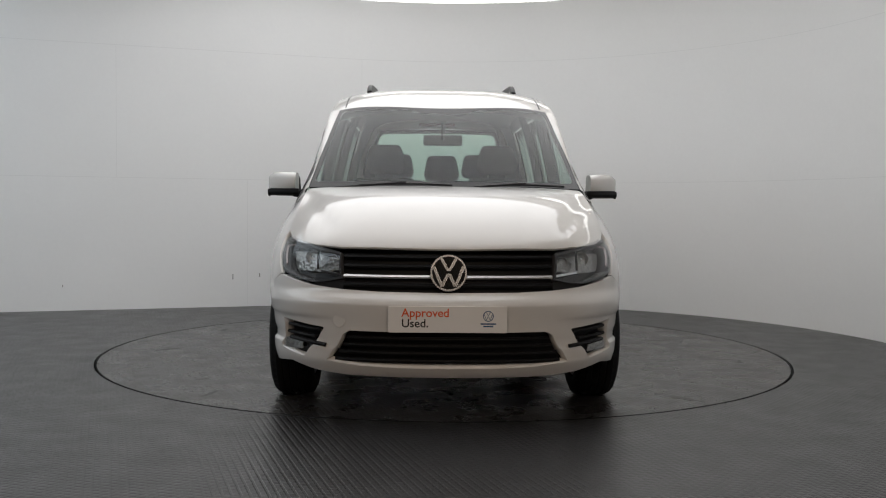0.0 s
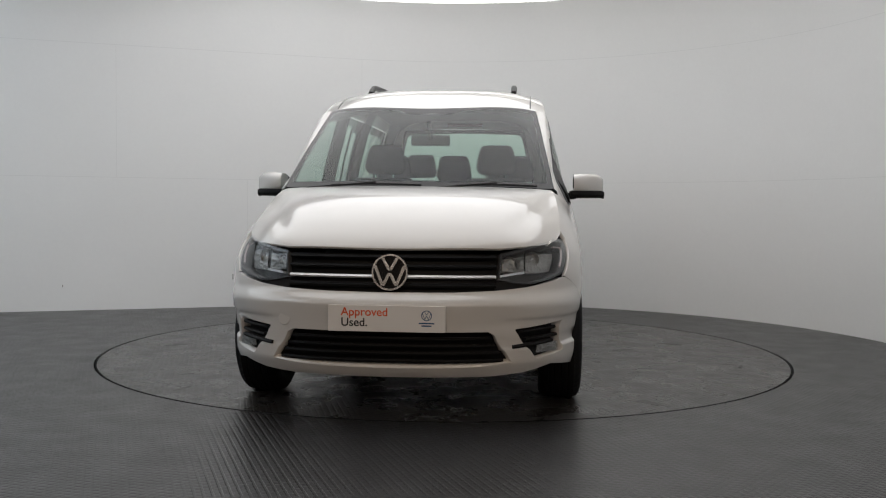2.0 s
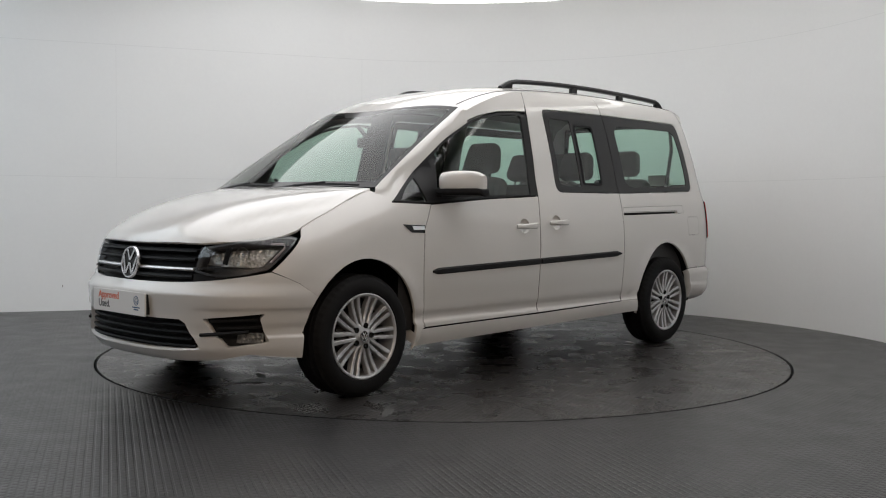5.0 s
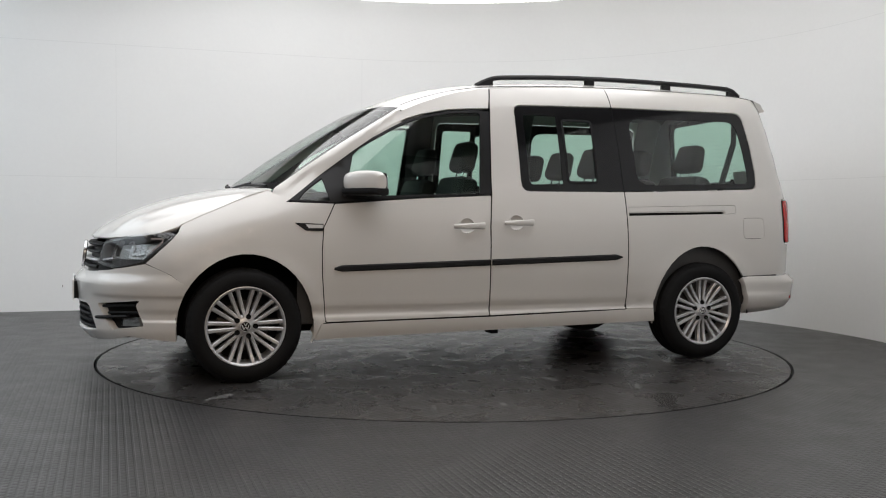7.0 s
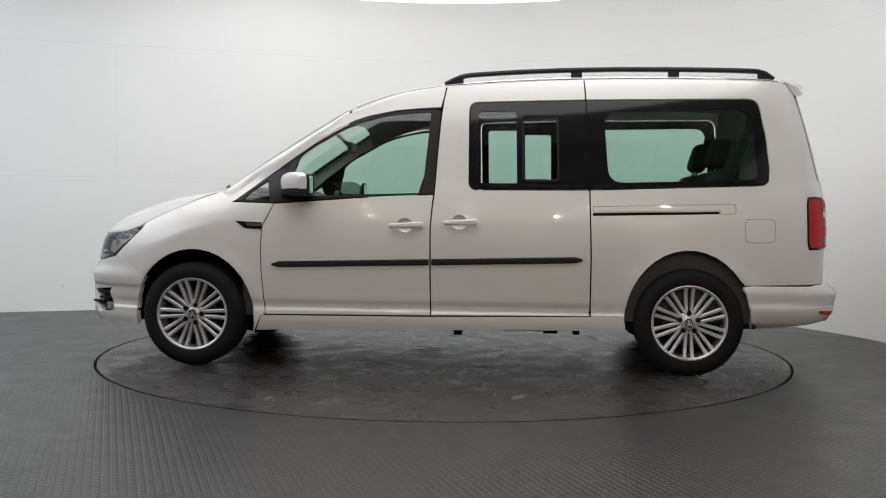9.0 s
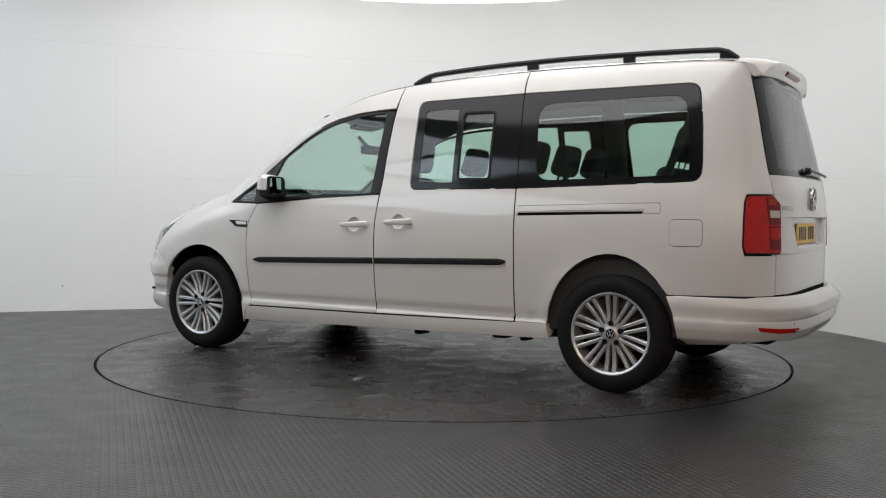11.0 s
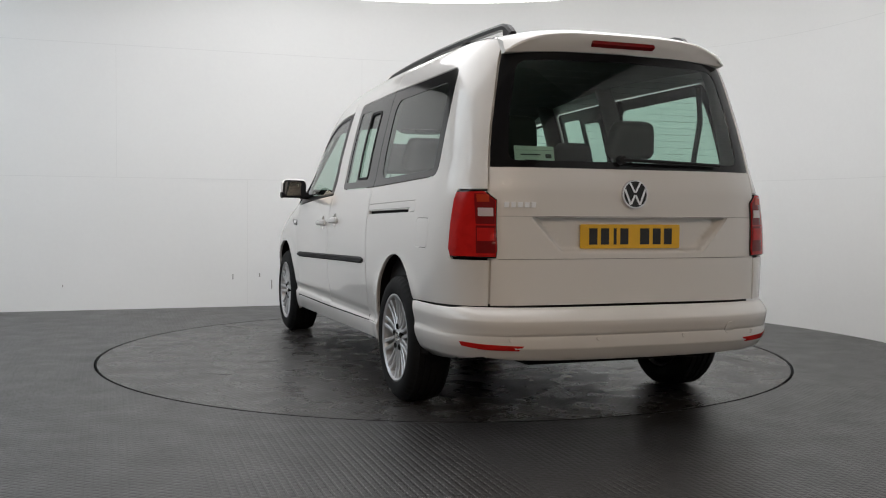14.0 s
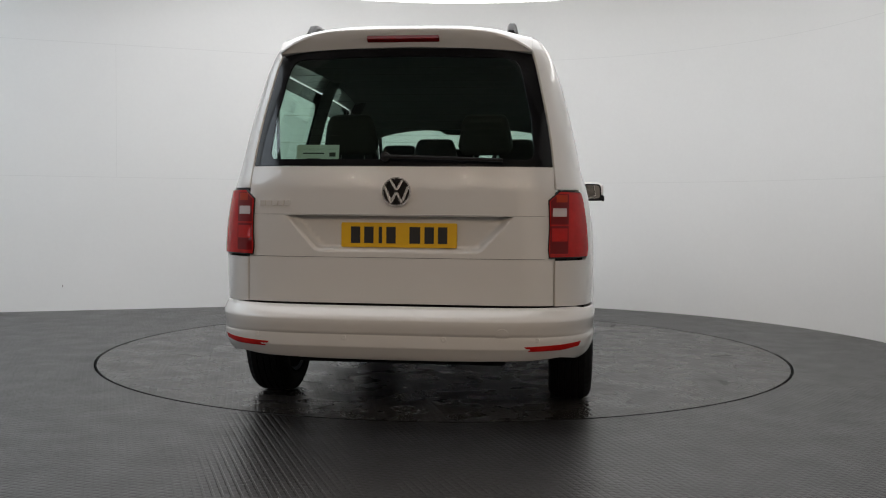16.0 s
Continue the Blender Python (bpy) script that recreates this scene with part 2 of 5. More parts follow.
def curve(points):
    """A smooth monotone curve through (a, b) points."""
    xs, ys = np.array([p[0] for p in points], float), np.array([p[1] for p in points], float)
    if xs[0] > xs[-1]:
        xs, ys = xs[::-1], ys[::-1]
    h, d = np.diff(xs), np.diff(ys) / np.diff(xs)
    m = np.zeros(len(xs))
    m[0], m[-1] = d[0], d[-1]
    for i in range(1, len(xs) - 1):
        if d[i - 1] * d[i] > 0:
            w1, w2 = 2 * h[i] + h[i - 1], h[i] + 2 * h[i - 1]
            m[i] = (w1 + w2) / (w1 / d[i - 1] + w2 / d[i])
    xs, ys, h, m = xs.tolist(), ys.tolist(), h.tolist(), m.tolist()

    def f(x):
        if x <= xs[0]:
            return ys[0] + m[0] * (x - xs[0])
        if x >= xs[-1]:
            return ys[-1] + m[-1] * (x - xs[-1])
        i = 0
        while x > xs[i + 1]:
            i += 1
        t = (x - xs[i]) / h[i]
        return ((1 + 2 * t) * (1 - t) ** 2 * ys[i] + t * (1 - t) ** 2 * h[i] * m[i]
                + t * t * (3 - 2 * t) * ys[i + 1] + t * t * (t - 1) * h[i] * m[i + 1])
    return f


def smooth(a, b, x):
    t = min(1, max(0, (x - a) / (b - a)))
    return t * t * (3 - 2 * t)


# ---- the van's outer surface: x ahead of the front axle, y to its left, z up ----
WIDTH = curve([(0.15, 0.80), (0.24, 0.842), (0.31, 0.857), (0.345, 0.858), (0.362, 0.845), (0.385, 0.846), (0.42, 0.857), (0.47, 0.862), (0.6, 0.873), (0.75, 0.877), (0.88, 0.870),
               (0.98, 0.856), (1.05, 0.842), (1.10, 0.829), (1.143, 0.816), (1.3, 0.783), (1.5, 0.733), (1.57, 0.713), (1.65, 0.685),
               (1.70, 0.662), (1.74, 0.637), (1.77, 0.610), (1.79, 0.582), (1.80, 0.562), (1.81, 0.53)])
NOSE = curve([(0.15, 0.76), (0.20, 0.80), (0.25, 0.845), (0.30, 0.872), (0.45, 0.874), (0.53, 0.881), (0.548, 0.882), (0.560, 0.878), (0.61, 0.838), (0.66, 0.826),
              (0.785, 0.795), (0.85, 0.745), (0.9, 0.68), (1.0, 0.45)])
TAIL = curve([(0.2, -3.86), (0.54, -3.862), (0.76, -3.862), (1.05, -3.860), (1.16, -3.842), (1.2, -3.832), (1.4, -3.787), (1.6, -3.737), (1.7, -3.711),
              (1.80, -3.682)])
HOOD = curve([(-0.3, 1.125), (-0.1, 1.103), (0.05, 1.086), (0.2, 1.062), (0.4, 1.012), (0.6, 0.934), (0.7, 0.878), (0.76, 0.832), (0.79, 0.795), (0.80, 0.775)])
ROOF = curve([(-0.78, 1.578), (-0.95, 1.656), (-1.1, 1.710), (-1.3, 1.759), (-1.5, 1.789), (-1.75, 1.814), (-2.27, 1.841), (-2.62, 1.847), (-2.97, 1.844),
              (-3.58, 1.822), (-3.74, 1.800)])
HATCH = curve([(0.5, 0.69), (0.76, 0.688), (1.05, 0.69), (1.16, 0.682), (1.3, 0.665), (1.5, 0.625), (1.7, 0.575), (1.75, 0.55), (1.8, 0.45)])


hood_edge = curve([(-0.3, 0.725), (-0.115, 0.740), (0.05, 0.755), (0.2, 0.765), (0.365, 0.765), (0.5, 0.74)])


def hood_z(x, y):
    """The bonnet: bowed in plan like the nose, with a crease on each side that runs from the pillar to the lamp."""
    z = HOOD(x + 0.25 * (abs(y) / 0.74) ** 3) - 0.028 * (abs(y) / 0.75) ** 4 * (1 - smooth(0.3, 0.7, x)) * smooth(-0.2, 0.2, x)
    line = 0.66 - 0.19 * smooth(0.0, 0.75, x)
    over = max(0, abs(y) - line)
    z -= 0.011 * math.exp(-((abs(y) - line - 0.055) / 0.045) ** 2) * smooth(-0.1, 0.25, x) * (1 - smooth(0.5, 0.68, x))
    return z - 0.20 * over ** 1.3 * smooth(-0.15, 0.15, x) * (1 - smooth(0.55, 0.75, x))


EDGE_Z = curve([(-1.3, 1.62), (-0.9, 1.50), (-0.7, 1.32), (-0.5, 1.19), (-0.24, 1.10)] + [(x, hood_z(x, hood_edge(x))) for x in (-0.115, 0.05, 0.2, 0.365)] + [(0.5, 0.835), (0.8, 0.80)])
EDGE_IN = curve([(-1.4, 0.0), (-1.2, 0.0), (-0.9, 0.018), (-0.7, 0.034), (-0.5, 0.050), (-0.24, 0.083), (-0.115, 0.109), (0.05, 0.102), (0.2, 0.10), (0.365, 0.08), (0.5, 0.075), (0.9, 0.075)])


def half_width(x, z):
    w = WIDTH(z)
    if x > -1.2:                     # the front wing rolls in towards the bonnet
        t = max(0, (z - EDGE_Z(x) + 0.22) / 0.22)
        w -= EDGE_IN(x) * min(t, 1.04) ** 2
    for ax in (0.0, -3.006):
        r = math.hypot(x - ax, z - 0.31)
        w += 0.010 * math.exp(-((r - 0.40) / 0.055) ** 2) * (z > 0.1) * (1 - smooth(0.60, 0.80, z))
    return w


def side(x, z):
    w = half_width(x, z)
    if x > 0.15:
        q = min(0.9999, (x - 0.15) / (NOSE(z) - 0.15))
        w *= (1 - q ** 2.4) ** (1 / 2.6)
    if x < -3.2:
        q = min(0.9999, (-3.2 - x) / (-3.2 - TAIL(z)))
        w *= (1 - q ** 4.6) ** (1 / 5.2)
    return w


def nose_x(y, z):
    w = half_width(0.5, z)
    q = min(0.9999, abs(y) / w)
    return 0.15 + (NOSE(z) - 0.15) * (1 - q ** 2.6) ** (1 / 2.4)


def tail_x(y, z):
    q = min(0.9999, abs(y) / half_width(-3.6, z))
    return -3.2 + (TAIL(z) + 3.2) * (1 - q ** 5.2) ** (1 / 4.6)


def side_map(sg):
    return lambda x, z: (x, sg * side(x, z), z)


def nose_map(push=0.0):
    """Wrapped round the nose: a is the turn from the middle, in radians, signed to the left."""
    def f(a, z):
        fang = 0.009 * smooth(0.45, 0.75, abs(a)) * (smooth(0.472, 0.498, z) - smooth(0.53, 0.62, z))
        w = half_width(0.5, z) + push + fang
        s, c = abs(math.sin(a)), max(1e-6, math.cos(a))
        return (0.15 + (NOSE(z) + push + fang - 0.15) * c ** (2 / 2.4), math.copysign(w * s ** (2 / 2.6), a), z)
    return f


def nose_turn(y, z):
    return math.copysign(math.asin(min(1, (abs(y) / half_width(0.5, z))) ** 1.3), y)


def nose_turn_x(x, z):
    return math.acos(max(0, min(1, (x - 0.15) / (NOSE(z) - 0.15))) ** 1.2)


def tail_map(push=0.0):
    return lambda y, z: (tail_x(y, z) - push, y, z)


def hood_map(x, y):
    return (x, y, hood_z(x, y))


def edge_z(x):
    return ROOF(x) - 0.062 - 0.033 * smooth(-1.5, -0.9, x)


def roof_edge(x):
    return side(x, edge_z(x)), edge_z(x)


def roof_map(x, k):
    ye, ze = roof_edge(x)
    return (x, k * ye, ze + (ROOF(x) - ze) * (1 - abs(k) ** 3.4))


def screen(y, v, push=0.0):
    """The windscreen: y from -1 to 1 across, v from 0 at the cowl to 1 at the roof."""
    base = Vector((-0.03 - 0.155 * y * y, 0.74 * y, 1.090))
    xt = -0.80 - 0.15 * y * y
    top = Vector(roof_map(xt, 0.64 * y / roof_edge(xt)[0]))
    p = base.lerp(top, v)
    return p + Vector((0.55, 0, 0.83)) * (0.018 * math.sin(math.pi * v) * (1 - 0.5 * y * y) + push)


def inset(poly, d):
    """Draw a polygon's outline in by d."""
    n = len(poly)
    area = sum(poly[i - 1][0] * poly[i][1] - poly[i][0] * poly[i - 1][1] for i in range(n))
    sg = 1 if area > 0 else -1
    out = []
    for i in range(n):
        p, a, b = Vector(poly[i]), Vector(poly[i - 1]), Vector(poly[(i + 1) % n])
        u, w = (p - a), (b - p)
        u = u.normalized() if u.length > 1e-9 else w.normalized()
        w = w.normalized() if w.length > 1e-9 else u
        nu, nw = Vector((-u.y, u.x)) * sg, Vector((-w.y, w.x)) * sg
        m = nu + nw
        if m.length < 0.3:
            m = nu
        m.normalize()
        out.append(tuple(p + m * d / max(0.5, m.dot(nu))))
    return out


def panel(name, outer, mat, parent, fmap, holes=(), rim=0.018, du=0.05, dv=0.05, label="", sink=0.0, swap=False):
    """A sheet on the surface fmap(u, v), cut to outlines in (u, v), with its edges turned inwards by rim and the whole sunk by sink."""
    bm = bmesh.new()
    edges = []
    for loop in (outer, *holes):
        vs = [bm.verts.new((u, v, 0)) for u, v in loop]
        edges += [bm.edges.new((vs[i - 1], vs[i])) for i in range(len(vs))]
    bmesh.ops.triangle_fill(bm, use_beauty=True, use_dissolve=False, edges=edges)
    for k, step in ((0, du), (1, dv)):
        lo, hi = min(v.co[k] for v in bm.verts), max(v.co[k] for v in bm.verts)
        n = max(1, math.ceil((hi - lo) / step))
        no = (1, 0, 0) if k == 0 else (0, 1, 0)
        for i in range(1, n):
            c = [0, 0, 0]
            c[k] = lo + (hi - lo) * i / n
            bmesh.ops.bisect_plane(bm, geom=bm.verts[:] + bm.edges[:] + bm.faces[:], plane_co=c, plane_no=no, dist=1e-5)
    bm.verts.index_update()
    verts, normals = [], []
    for v in bm.verts:
        u, w = v.co.x, v.co.y
        p = Vector(fmap(u, w))
        e = 0.004
        a = Vector(fmap(u + e, w)) - Vector(fmap(u - e, w))
        b = Vector(fmap(u, w + e)) - Vector(fmap(u, w - e))
        n = a.cross(b).normalized()
        out = p - Vector((min(-0.2, max(-3.2, p.x)), 0, min(1.2, p.z)))
        if n.dot(out) < 0:
            n = -n
        verts.append(p - n * sink)
        normals.append(n)
    faces = []
    for f in bm.faces:
        idx = [v.index for v in f.verts]
        n = (verts[idx[1]] - verts[idx[0]]).cross(verts[idx[2]] - verts[idx[1]])
        if n.dot(normals[idx[0]]) < 0:
            idx.reverse()
        faces.append(idx)
    if rim:
        for e in bm.edges:
            if len(e.link_faces) != 1:
                continue
            i, j = e.verts[0].index, e.verts[1].index
            inner = sum((verts[v.index] for v in e.link_faces[0].verts), Vector()) / len(e.link_faces[0].verts)
            d = (verts[j] - verts[i])
            ni = (normals[i] + normals[j]).normalized()
            o = d.cross(ni)
            if o.dot((verts[i] + verts[j]) / 2 - inner) < 0:
                o = -o
            o = o.normalized() if o.length > 1e-9 else ni
            k = len(verts)
            verts += [verts[i].copy(), verts[j].copy(), verts[j] - normals[j] * rim, verts[i] - normals[i] * rim]
            normals += [(o + normals[i]).normalized(), (o + normals[j]).normalized(), o, o]
            q = [k, k + 1, k + 2, k + 3]
            if (verts[k + 1] - verts[k]).cross(verts[k + 2] - verts[k + 1]).dot(o) < 0:
                q.reverse()
            faces.append(q)
    bm.free()
    me = bpy.data.meshes.new(name)
    me.from_pydata([tuple(v) for v in verts], [], faces)
    me.materials.append(mat)
    me.shade_smooth()
    me.normals_split_custom_set_from_vertices([tuple(n) for n in normals])
    ob = new(name, me)
    ob.parent = parent
    if label:
        ob["label"] = label
    return ob


# ---- the studio ----
ARC = 3.37


def wall_line():
    """The curved wall's plan: straight from the far left, round behind the turntable, straight towards the front."""
    a0 = math.radians(109.4)
    t = Vector((ARC * math.cos(a0), ARC * math.sin(a0)))
    d = Vector((-math.sin(a0), math.cos(a0)))
    pts = [t + d * s for s in (8.2, 6, 4, 2, 1)]
    pts += [Vector((ARC * math.cos(a), ARC * math.sin(a))) for a in np.radians(np.linspace(109.4, -12, 64))]
    e = pts[-1]
    f = Vector((math.sin(math.radians(12)) * -1, -math.cos(math.radians(12))))
    pts += [e + f * s for s in (1, 3, 6, 9.5)]
    return [(p.x, p.y) for p in pts]


def extrude_line(line, z0, z1, thick):
    bm = bmesh.new()
    n = len(line)
    outs = []
    for i, (x, y) in enumerate(line):
        a, b = Vector(line[max(0, i - 1)]), Vector(line[min(n - 1, i + 1)])
        d = (b - a).normalized()
        outs.append((x - d.y * thick, y + d.x * thick))
    rows = [[bm.verts.new((*p, z)) for p in pts] for pts, z in ((line, z0), (line, z1), (outs, z1), (outs, z0))]
    for a, b in zip(rows, rows[1:] + rows[:1]):
        for i in range(n - 1):
            bm.faces.new((a[i], a[i + 1], b[i + 1], b[i]))
    bm.faces.new([r[0] for r in rows]), bm.faces.new([r[-1] for r in rows][::-1])
    bmesh.ops.recalc_face_normals(bm, faces=bm.faces)
    return bm


def build_studio():
    line = wall_line()
    w = link("wall_north", extrude_line(line, 0, 3.088, 0.12), WALL, smooth=False)
    me = w.data
    me.polygons.foreach_set("use_smooth", [abs(p.normal.z) < 0.5 for p in me.polygons])
    tagged(w, "white curved studio wall with faint joints and scuffs", "wall", kind="structure")
    plan = lambda s: Vector((ARC * math.cos(math.radians(109.4)), ARC * math.sin(math.radians(109.4)))) + Vector((-math.sin(math.radians(109.4)), math.cos(math.radians(109.4)))) * s
    for z in (1.25, 2.49):
        n = [tuple(plan(q)) for q in np.linspace(5.0, 0, 12)] + [(ARC * math.cos(a), ARC * math.sin(a)) for a in np.radians(np.linspace(109.0, 10, 50))]
        n = [(x * 0.9994, y * 0.9994) for x, y in n]
        part("wall_joint", extrude_line(n, z - 0.0025, z + 0.0025, 0.004), JOINT, w)
    for q, z0, z1 in ((2.12, 1.25, 2.49), (4.4, 0.0, 1.25), (3.2, 2.49, 3.1), (0.9, 0, 1.25), (-0.25, 1.25, 2.49)):
        if q >= 0:
            a, d = plan(q), Vector((-math.sin(math.radians(109.4)), math.cos(math.radians(109.4))))
        else:
            t = math.radians(109.4 + q / ARC * 57.3)
            a, d = Vector((ARC * math.cos(t), ARC * math.sin(t))), Vector((-math.sin(t), math.cos(t)))
        n = [tuple((a + d * 0.002) * 0.9994), tuple((a - d * 0.002) * 0.9994)]
        part("wall_joint", extrude_line(n, z0, z1, 0.004), JOINT, w)
    for q, z, h in ((1.04, 0.27, 0.05), (0.78, 0.29, 0.04), (0.66, 0.17, 0.09), (2.6, 0.22, 0.02)):
        a, d = plan(q), Vector((-math.sin(math.radians(109.4)), math.cos(math.radians(109.4))))
        part("scuff", extrude_line([tuple((a + d * 0.006) * 0.9994), tuple((a - d * 0.004) * 0.9994)], z, z + h, 0.004), SCUFF, w)
    # floor with the round pit of the turntable
    bm = bmesh.new()
    n = 128
    inner = [bm.verts.new((-0.016 + 2.288 * math.cos(2 * math.pi * i / n), 0.060 + 2.288 * math.sin(2 * math.pi * i / n), 0)) for i in range(n)]
    low = [bm.verts.new((-0.016 + 2.288 * math.cos(2 * math.pi * i / n), 0.060 + 2.288 * math.sin(2 * math.pi * i / n), -0.08)) for i in range(n)]
    outer = [bm.verts.new((16 * math.cos(2 * math.pi * i / n), 16 * math.sin(2 * math.pi * i / n), 0)) for i in range(n)]
    for i in range(n):
        bm.faces.new((inner[i - 1], outer[i - 1], outer[i], inner[i]))
        bm.faces.new((low[i - 1], inner[i - 1], inner[i], low[i]))
    bm.faces.new(low)
    bmesh.ops.recalc_face_normals(bm, faces=bm.faces)
    tagged(link("floor", bm, FLOOR), "dark grey tread-patterned studio floor, worn and dusty", "floor", kind="structure")
    # turntable disc
    bm = lathe([(0, 0.0), (2.270, 0.0), (2.270, -0.06), (0, -0.06)], 128)
    disc = link("turntable", bm, DISC)
    tagged(disc, "dark grey round turntable set flush in the floor", "turntable")
    part("edge_ring", lathe([(2.2705, -0.05), (2.2705, 0.0004), (2.2770, 0.0004), (2.2780, -0.003), (2.2780, -0.05)], 128), UNDER, disc, "black steel edge ring")
    disc.location = (-0.016, 0.060, 0)
    # hall ceiling, and the lit cove behind the wall's top
    tagged(link("ceiling", box(-9.4, 9.4, -4.4, 8.0, 3.62, 3.72, 0), CEIL), "plain white studio ceiling", "ceiling", kind="structure")
    tagged(link("ceiling_hall", box(-9.4, 9.4, -10.2, -4.4, 3.62, 3.72, 0), DARKHALL), "unseen ceiling of the hall before the studio, coloured dark", "ceiling", kind="structure")
    a = [(3.62 * math.cos(t), 3.62 * math.sin(t)) for t in np.radians(np.linspace(108, -10, 60))]
    cove = link("cove_light", extrude_line(a, 3.02, 3.40, 0.05), COVE)
    tagged(cove, "glowing white light strip behind the wall's top edge", "cove light", kind="structure")
    # plain unseen walls that close the hall; the dark ones put its gloom into colour
    tagged(link("wall_south", box(-9.4, 9.4, -10.2, -10.0, 0, 3.62, 0), DARKHALL), "unseen plain hall wall, coloured dark", "wall", kind="structure")
    tagged(link("wall_west", box(-9.6, -9.4, -5.5, 8, 0, 3.62, 0), WALL), "white plain hall wall", "wall", kind="structure")
    tagged(link("wall_southwest", box(-9.6, -9.4, -10.2, -5.5, 0, 3.62, 0), DARKHALL), "unseen plain hall wall, coloured dark", "wall", kind="structure")
    tagged(link("wall_east", box(9.4, 9.6, -10.2, 8, 0, 3.62, 0), DARKHALL), "unseen plain hall wall, coloured dark", "wall", kind="structure")
    tagged(link("wall_back", box(-9.4, 9.4, 8.0, 8.2, 0, 3.62, 0), WALL), "white plain hall wall", "wall", kind="structure")
    return disc


turntable = build_studio()

# ---- the van ----
van = new("van")
tagged(van, "white long-wheelbase passenger van with black roof rails and alloy wheels", "van")


def side_panel(name, poly, mat, parent, sg, gap=0.0045, **k):
    return panel(name, inset(poly, gap) if gap else poly, mat, parent, side_map(sg), **k)


def arch(cx, cz, rx, rz, a0, a1, n=22):
    return [(cx + rx * math.cos(a), cz + rz * math.sin(a)) for a in np.radians(np.linspace(a0, a1, n))]


WIN_TOP = [(-0.234, 1.018), (-0.42, 1.160), (-0.617, 1.304), (-0.76, 1.402), (-0.898, 1.478), (-0.98, 1.516), (-1.072, 1.545), (-1.245, 1.580), (-1.40, 1.593), (-1.513, 1.598)]
win_top = curve(WIN_TOP)
FRONT_ARCH = arch(-0.006, 0.30, 0.378, 0.418, -12, 194)      # from ahead, over the top, to behind
REAR_ARCH = arch(-2.998, 0.305, 0.368, 0.437, -8, 190)


def hatch_side(z):
    """x of the tailgate's edge."""
    return tail_x(HATCH(z), z)


def handle_cup(cx, cz, r=0.048):
    return [(cx + r * math.cos(a), cz + r * 0.95 * math.sin(a)) for a in np.linspace(0, 2 * math.pi, 29)[:-1]]


def body_side(sg):
    left = sg > 0
    # front wing
    top = [(x, hood_z(x, hood_edge(x)) - 0.0005) for x in np.linspace(0.335, -0.115, 14)]
    poly = [(0.305, 0.535), (0.40, 0.606), (0.525, 0.668), (0.385, 0.80), (0.352, 0.838)] + top
    poly += [(-0.150, 1.074), (-0.200, 1.044), (-0.238, 1.010), (-0.36, 1.006), (-0.505, 1.003), (-0.47, 0.93), (-0.437, 0.865), (-0.428, 0.74), (-0.430, 0.60), (-0.445, 0.42), (-0.455, 0.322), (-0.43, 0.318)]
    poly += [p for p in FRONT_ARCH[::-1] if p[0] < 0.300 and (p[1] > 0.54 or p[0] < 0)]
    side_panel("front_wing", poly, PAINT, van, sg, gap=0.002, du=0.04, dv=0.04)
    # flange of the wing under the bonnet's edge
    bm = bmesh.new()
    rows = []
    for x in np.linspace(0.345, -0.125, 24):
        zt = hood_z(x, hood_edge(x)) - 0.004
        rows.append([bm.verts.new((x, sg * (side(x, zt) - 0.001), zt)), bm.verts.new((x, sg * (hood_edge(x) - 0.004), zt - 0.006)), bm.verts.new((x, sg * (hood_edge(x) - 0.05), zt - 0.012))])
    for a, b in zip(rows, rows[1:]):
        for k in (0, 1):
            bm.faces.new((a[k], a[k + 1], b[k + 1], b[k]))
    bmesh.ops.recalc_face_normals(bm, faces=bm.faces)
    part("wing_flange", bm, PAINT, van)
    # front door: skin below the waist, frame above
    poly = [(-0.505, 1.003), (-0.47, 0.93), (-0.437, 0.865), (-0.428, 0.74), (-0.430, 0.60), (-0.445, 0.42), (-0.455, 0.322), (-1.474, 0.330), (-1.470, 0.60), (-1.469, 0.875), (-1.479, 1.0), (-1.486, 1.064), (-1.0, 1.040)]
    cup = handle_cup(-1.314, 0.877)
    door = side_panel("front_door", poly, PAINT, van, sg, holes=[cup], dv=0.016)
    frame = fillet([(-0.245, 1.016)] + [(x, z - 0.004) for x, z in WIN_TOP[1:-1]] + [(-1.517, 1.585, 0.02), (-1.487, 1.066), (-1.0, 1.042), (-0.50, 1.005)])
    light_o = [(-0.300, 1.022), (-0.36, 1.085), (-0.425, 1.133), (-0.450, 1.148), (-0.482, 1.016)]
    glass_o = [(-0.565, 1.040), (-0.640, 1.288)] + [(x, win_top(x) - 0.024) for x in np.linspace(-0.68, -1.44, 14)] + [(-1.455, 1.558), (-1.415, 1.072), (-1.0, 1.060)]
    side_panel("window_frame", frame, SATIN, door, sg, holes=[glass_o, light_o], label="satin black window frame", rim=0.02)
    side_panel("window", glass_o, GLASS, door, sg, gap=0, rim=0, sink=0.006, label="green-tinted side window")
    side_panel("quarter_light", light_o, GLASS, door, sg, gap=0, rim=0, sink=0.006)
    # sliding door, its window band
    notch = fillet([(-2.394, 1.645), (-1.690, 1.630, 0.05), (-1.698, 1.094, 0.05), (-2.417, 1.098)])
    poly = [(-1.474, 0.330), (-1.470, 0.60), (-1.469, 0.875), (-1.479, 1.0), (-1.487, 1.066), (-1.500, 1.30), (-1.513, 1.50), (-1.530, 1.66), (-1.545, edge_z(-1.545)),
            (-1.8, edge_z(-1.8)), (-2.1, edge_z(-2.1)), (-2.385, edge_z(-2.385))] + notch + [(-2.428, 0.70), (-2.428, 0.346)]
    cup = handle_cup(-1.642, 0.897)
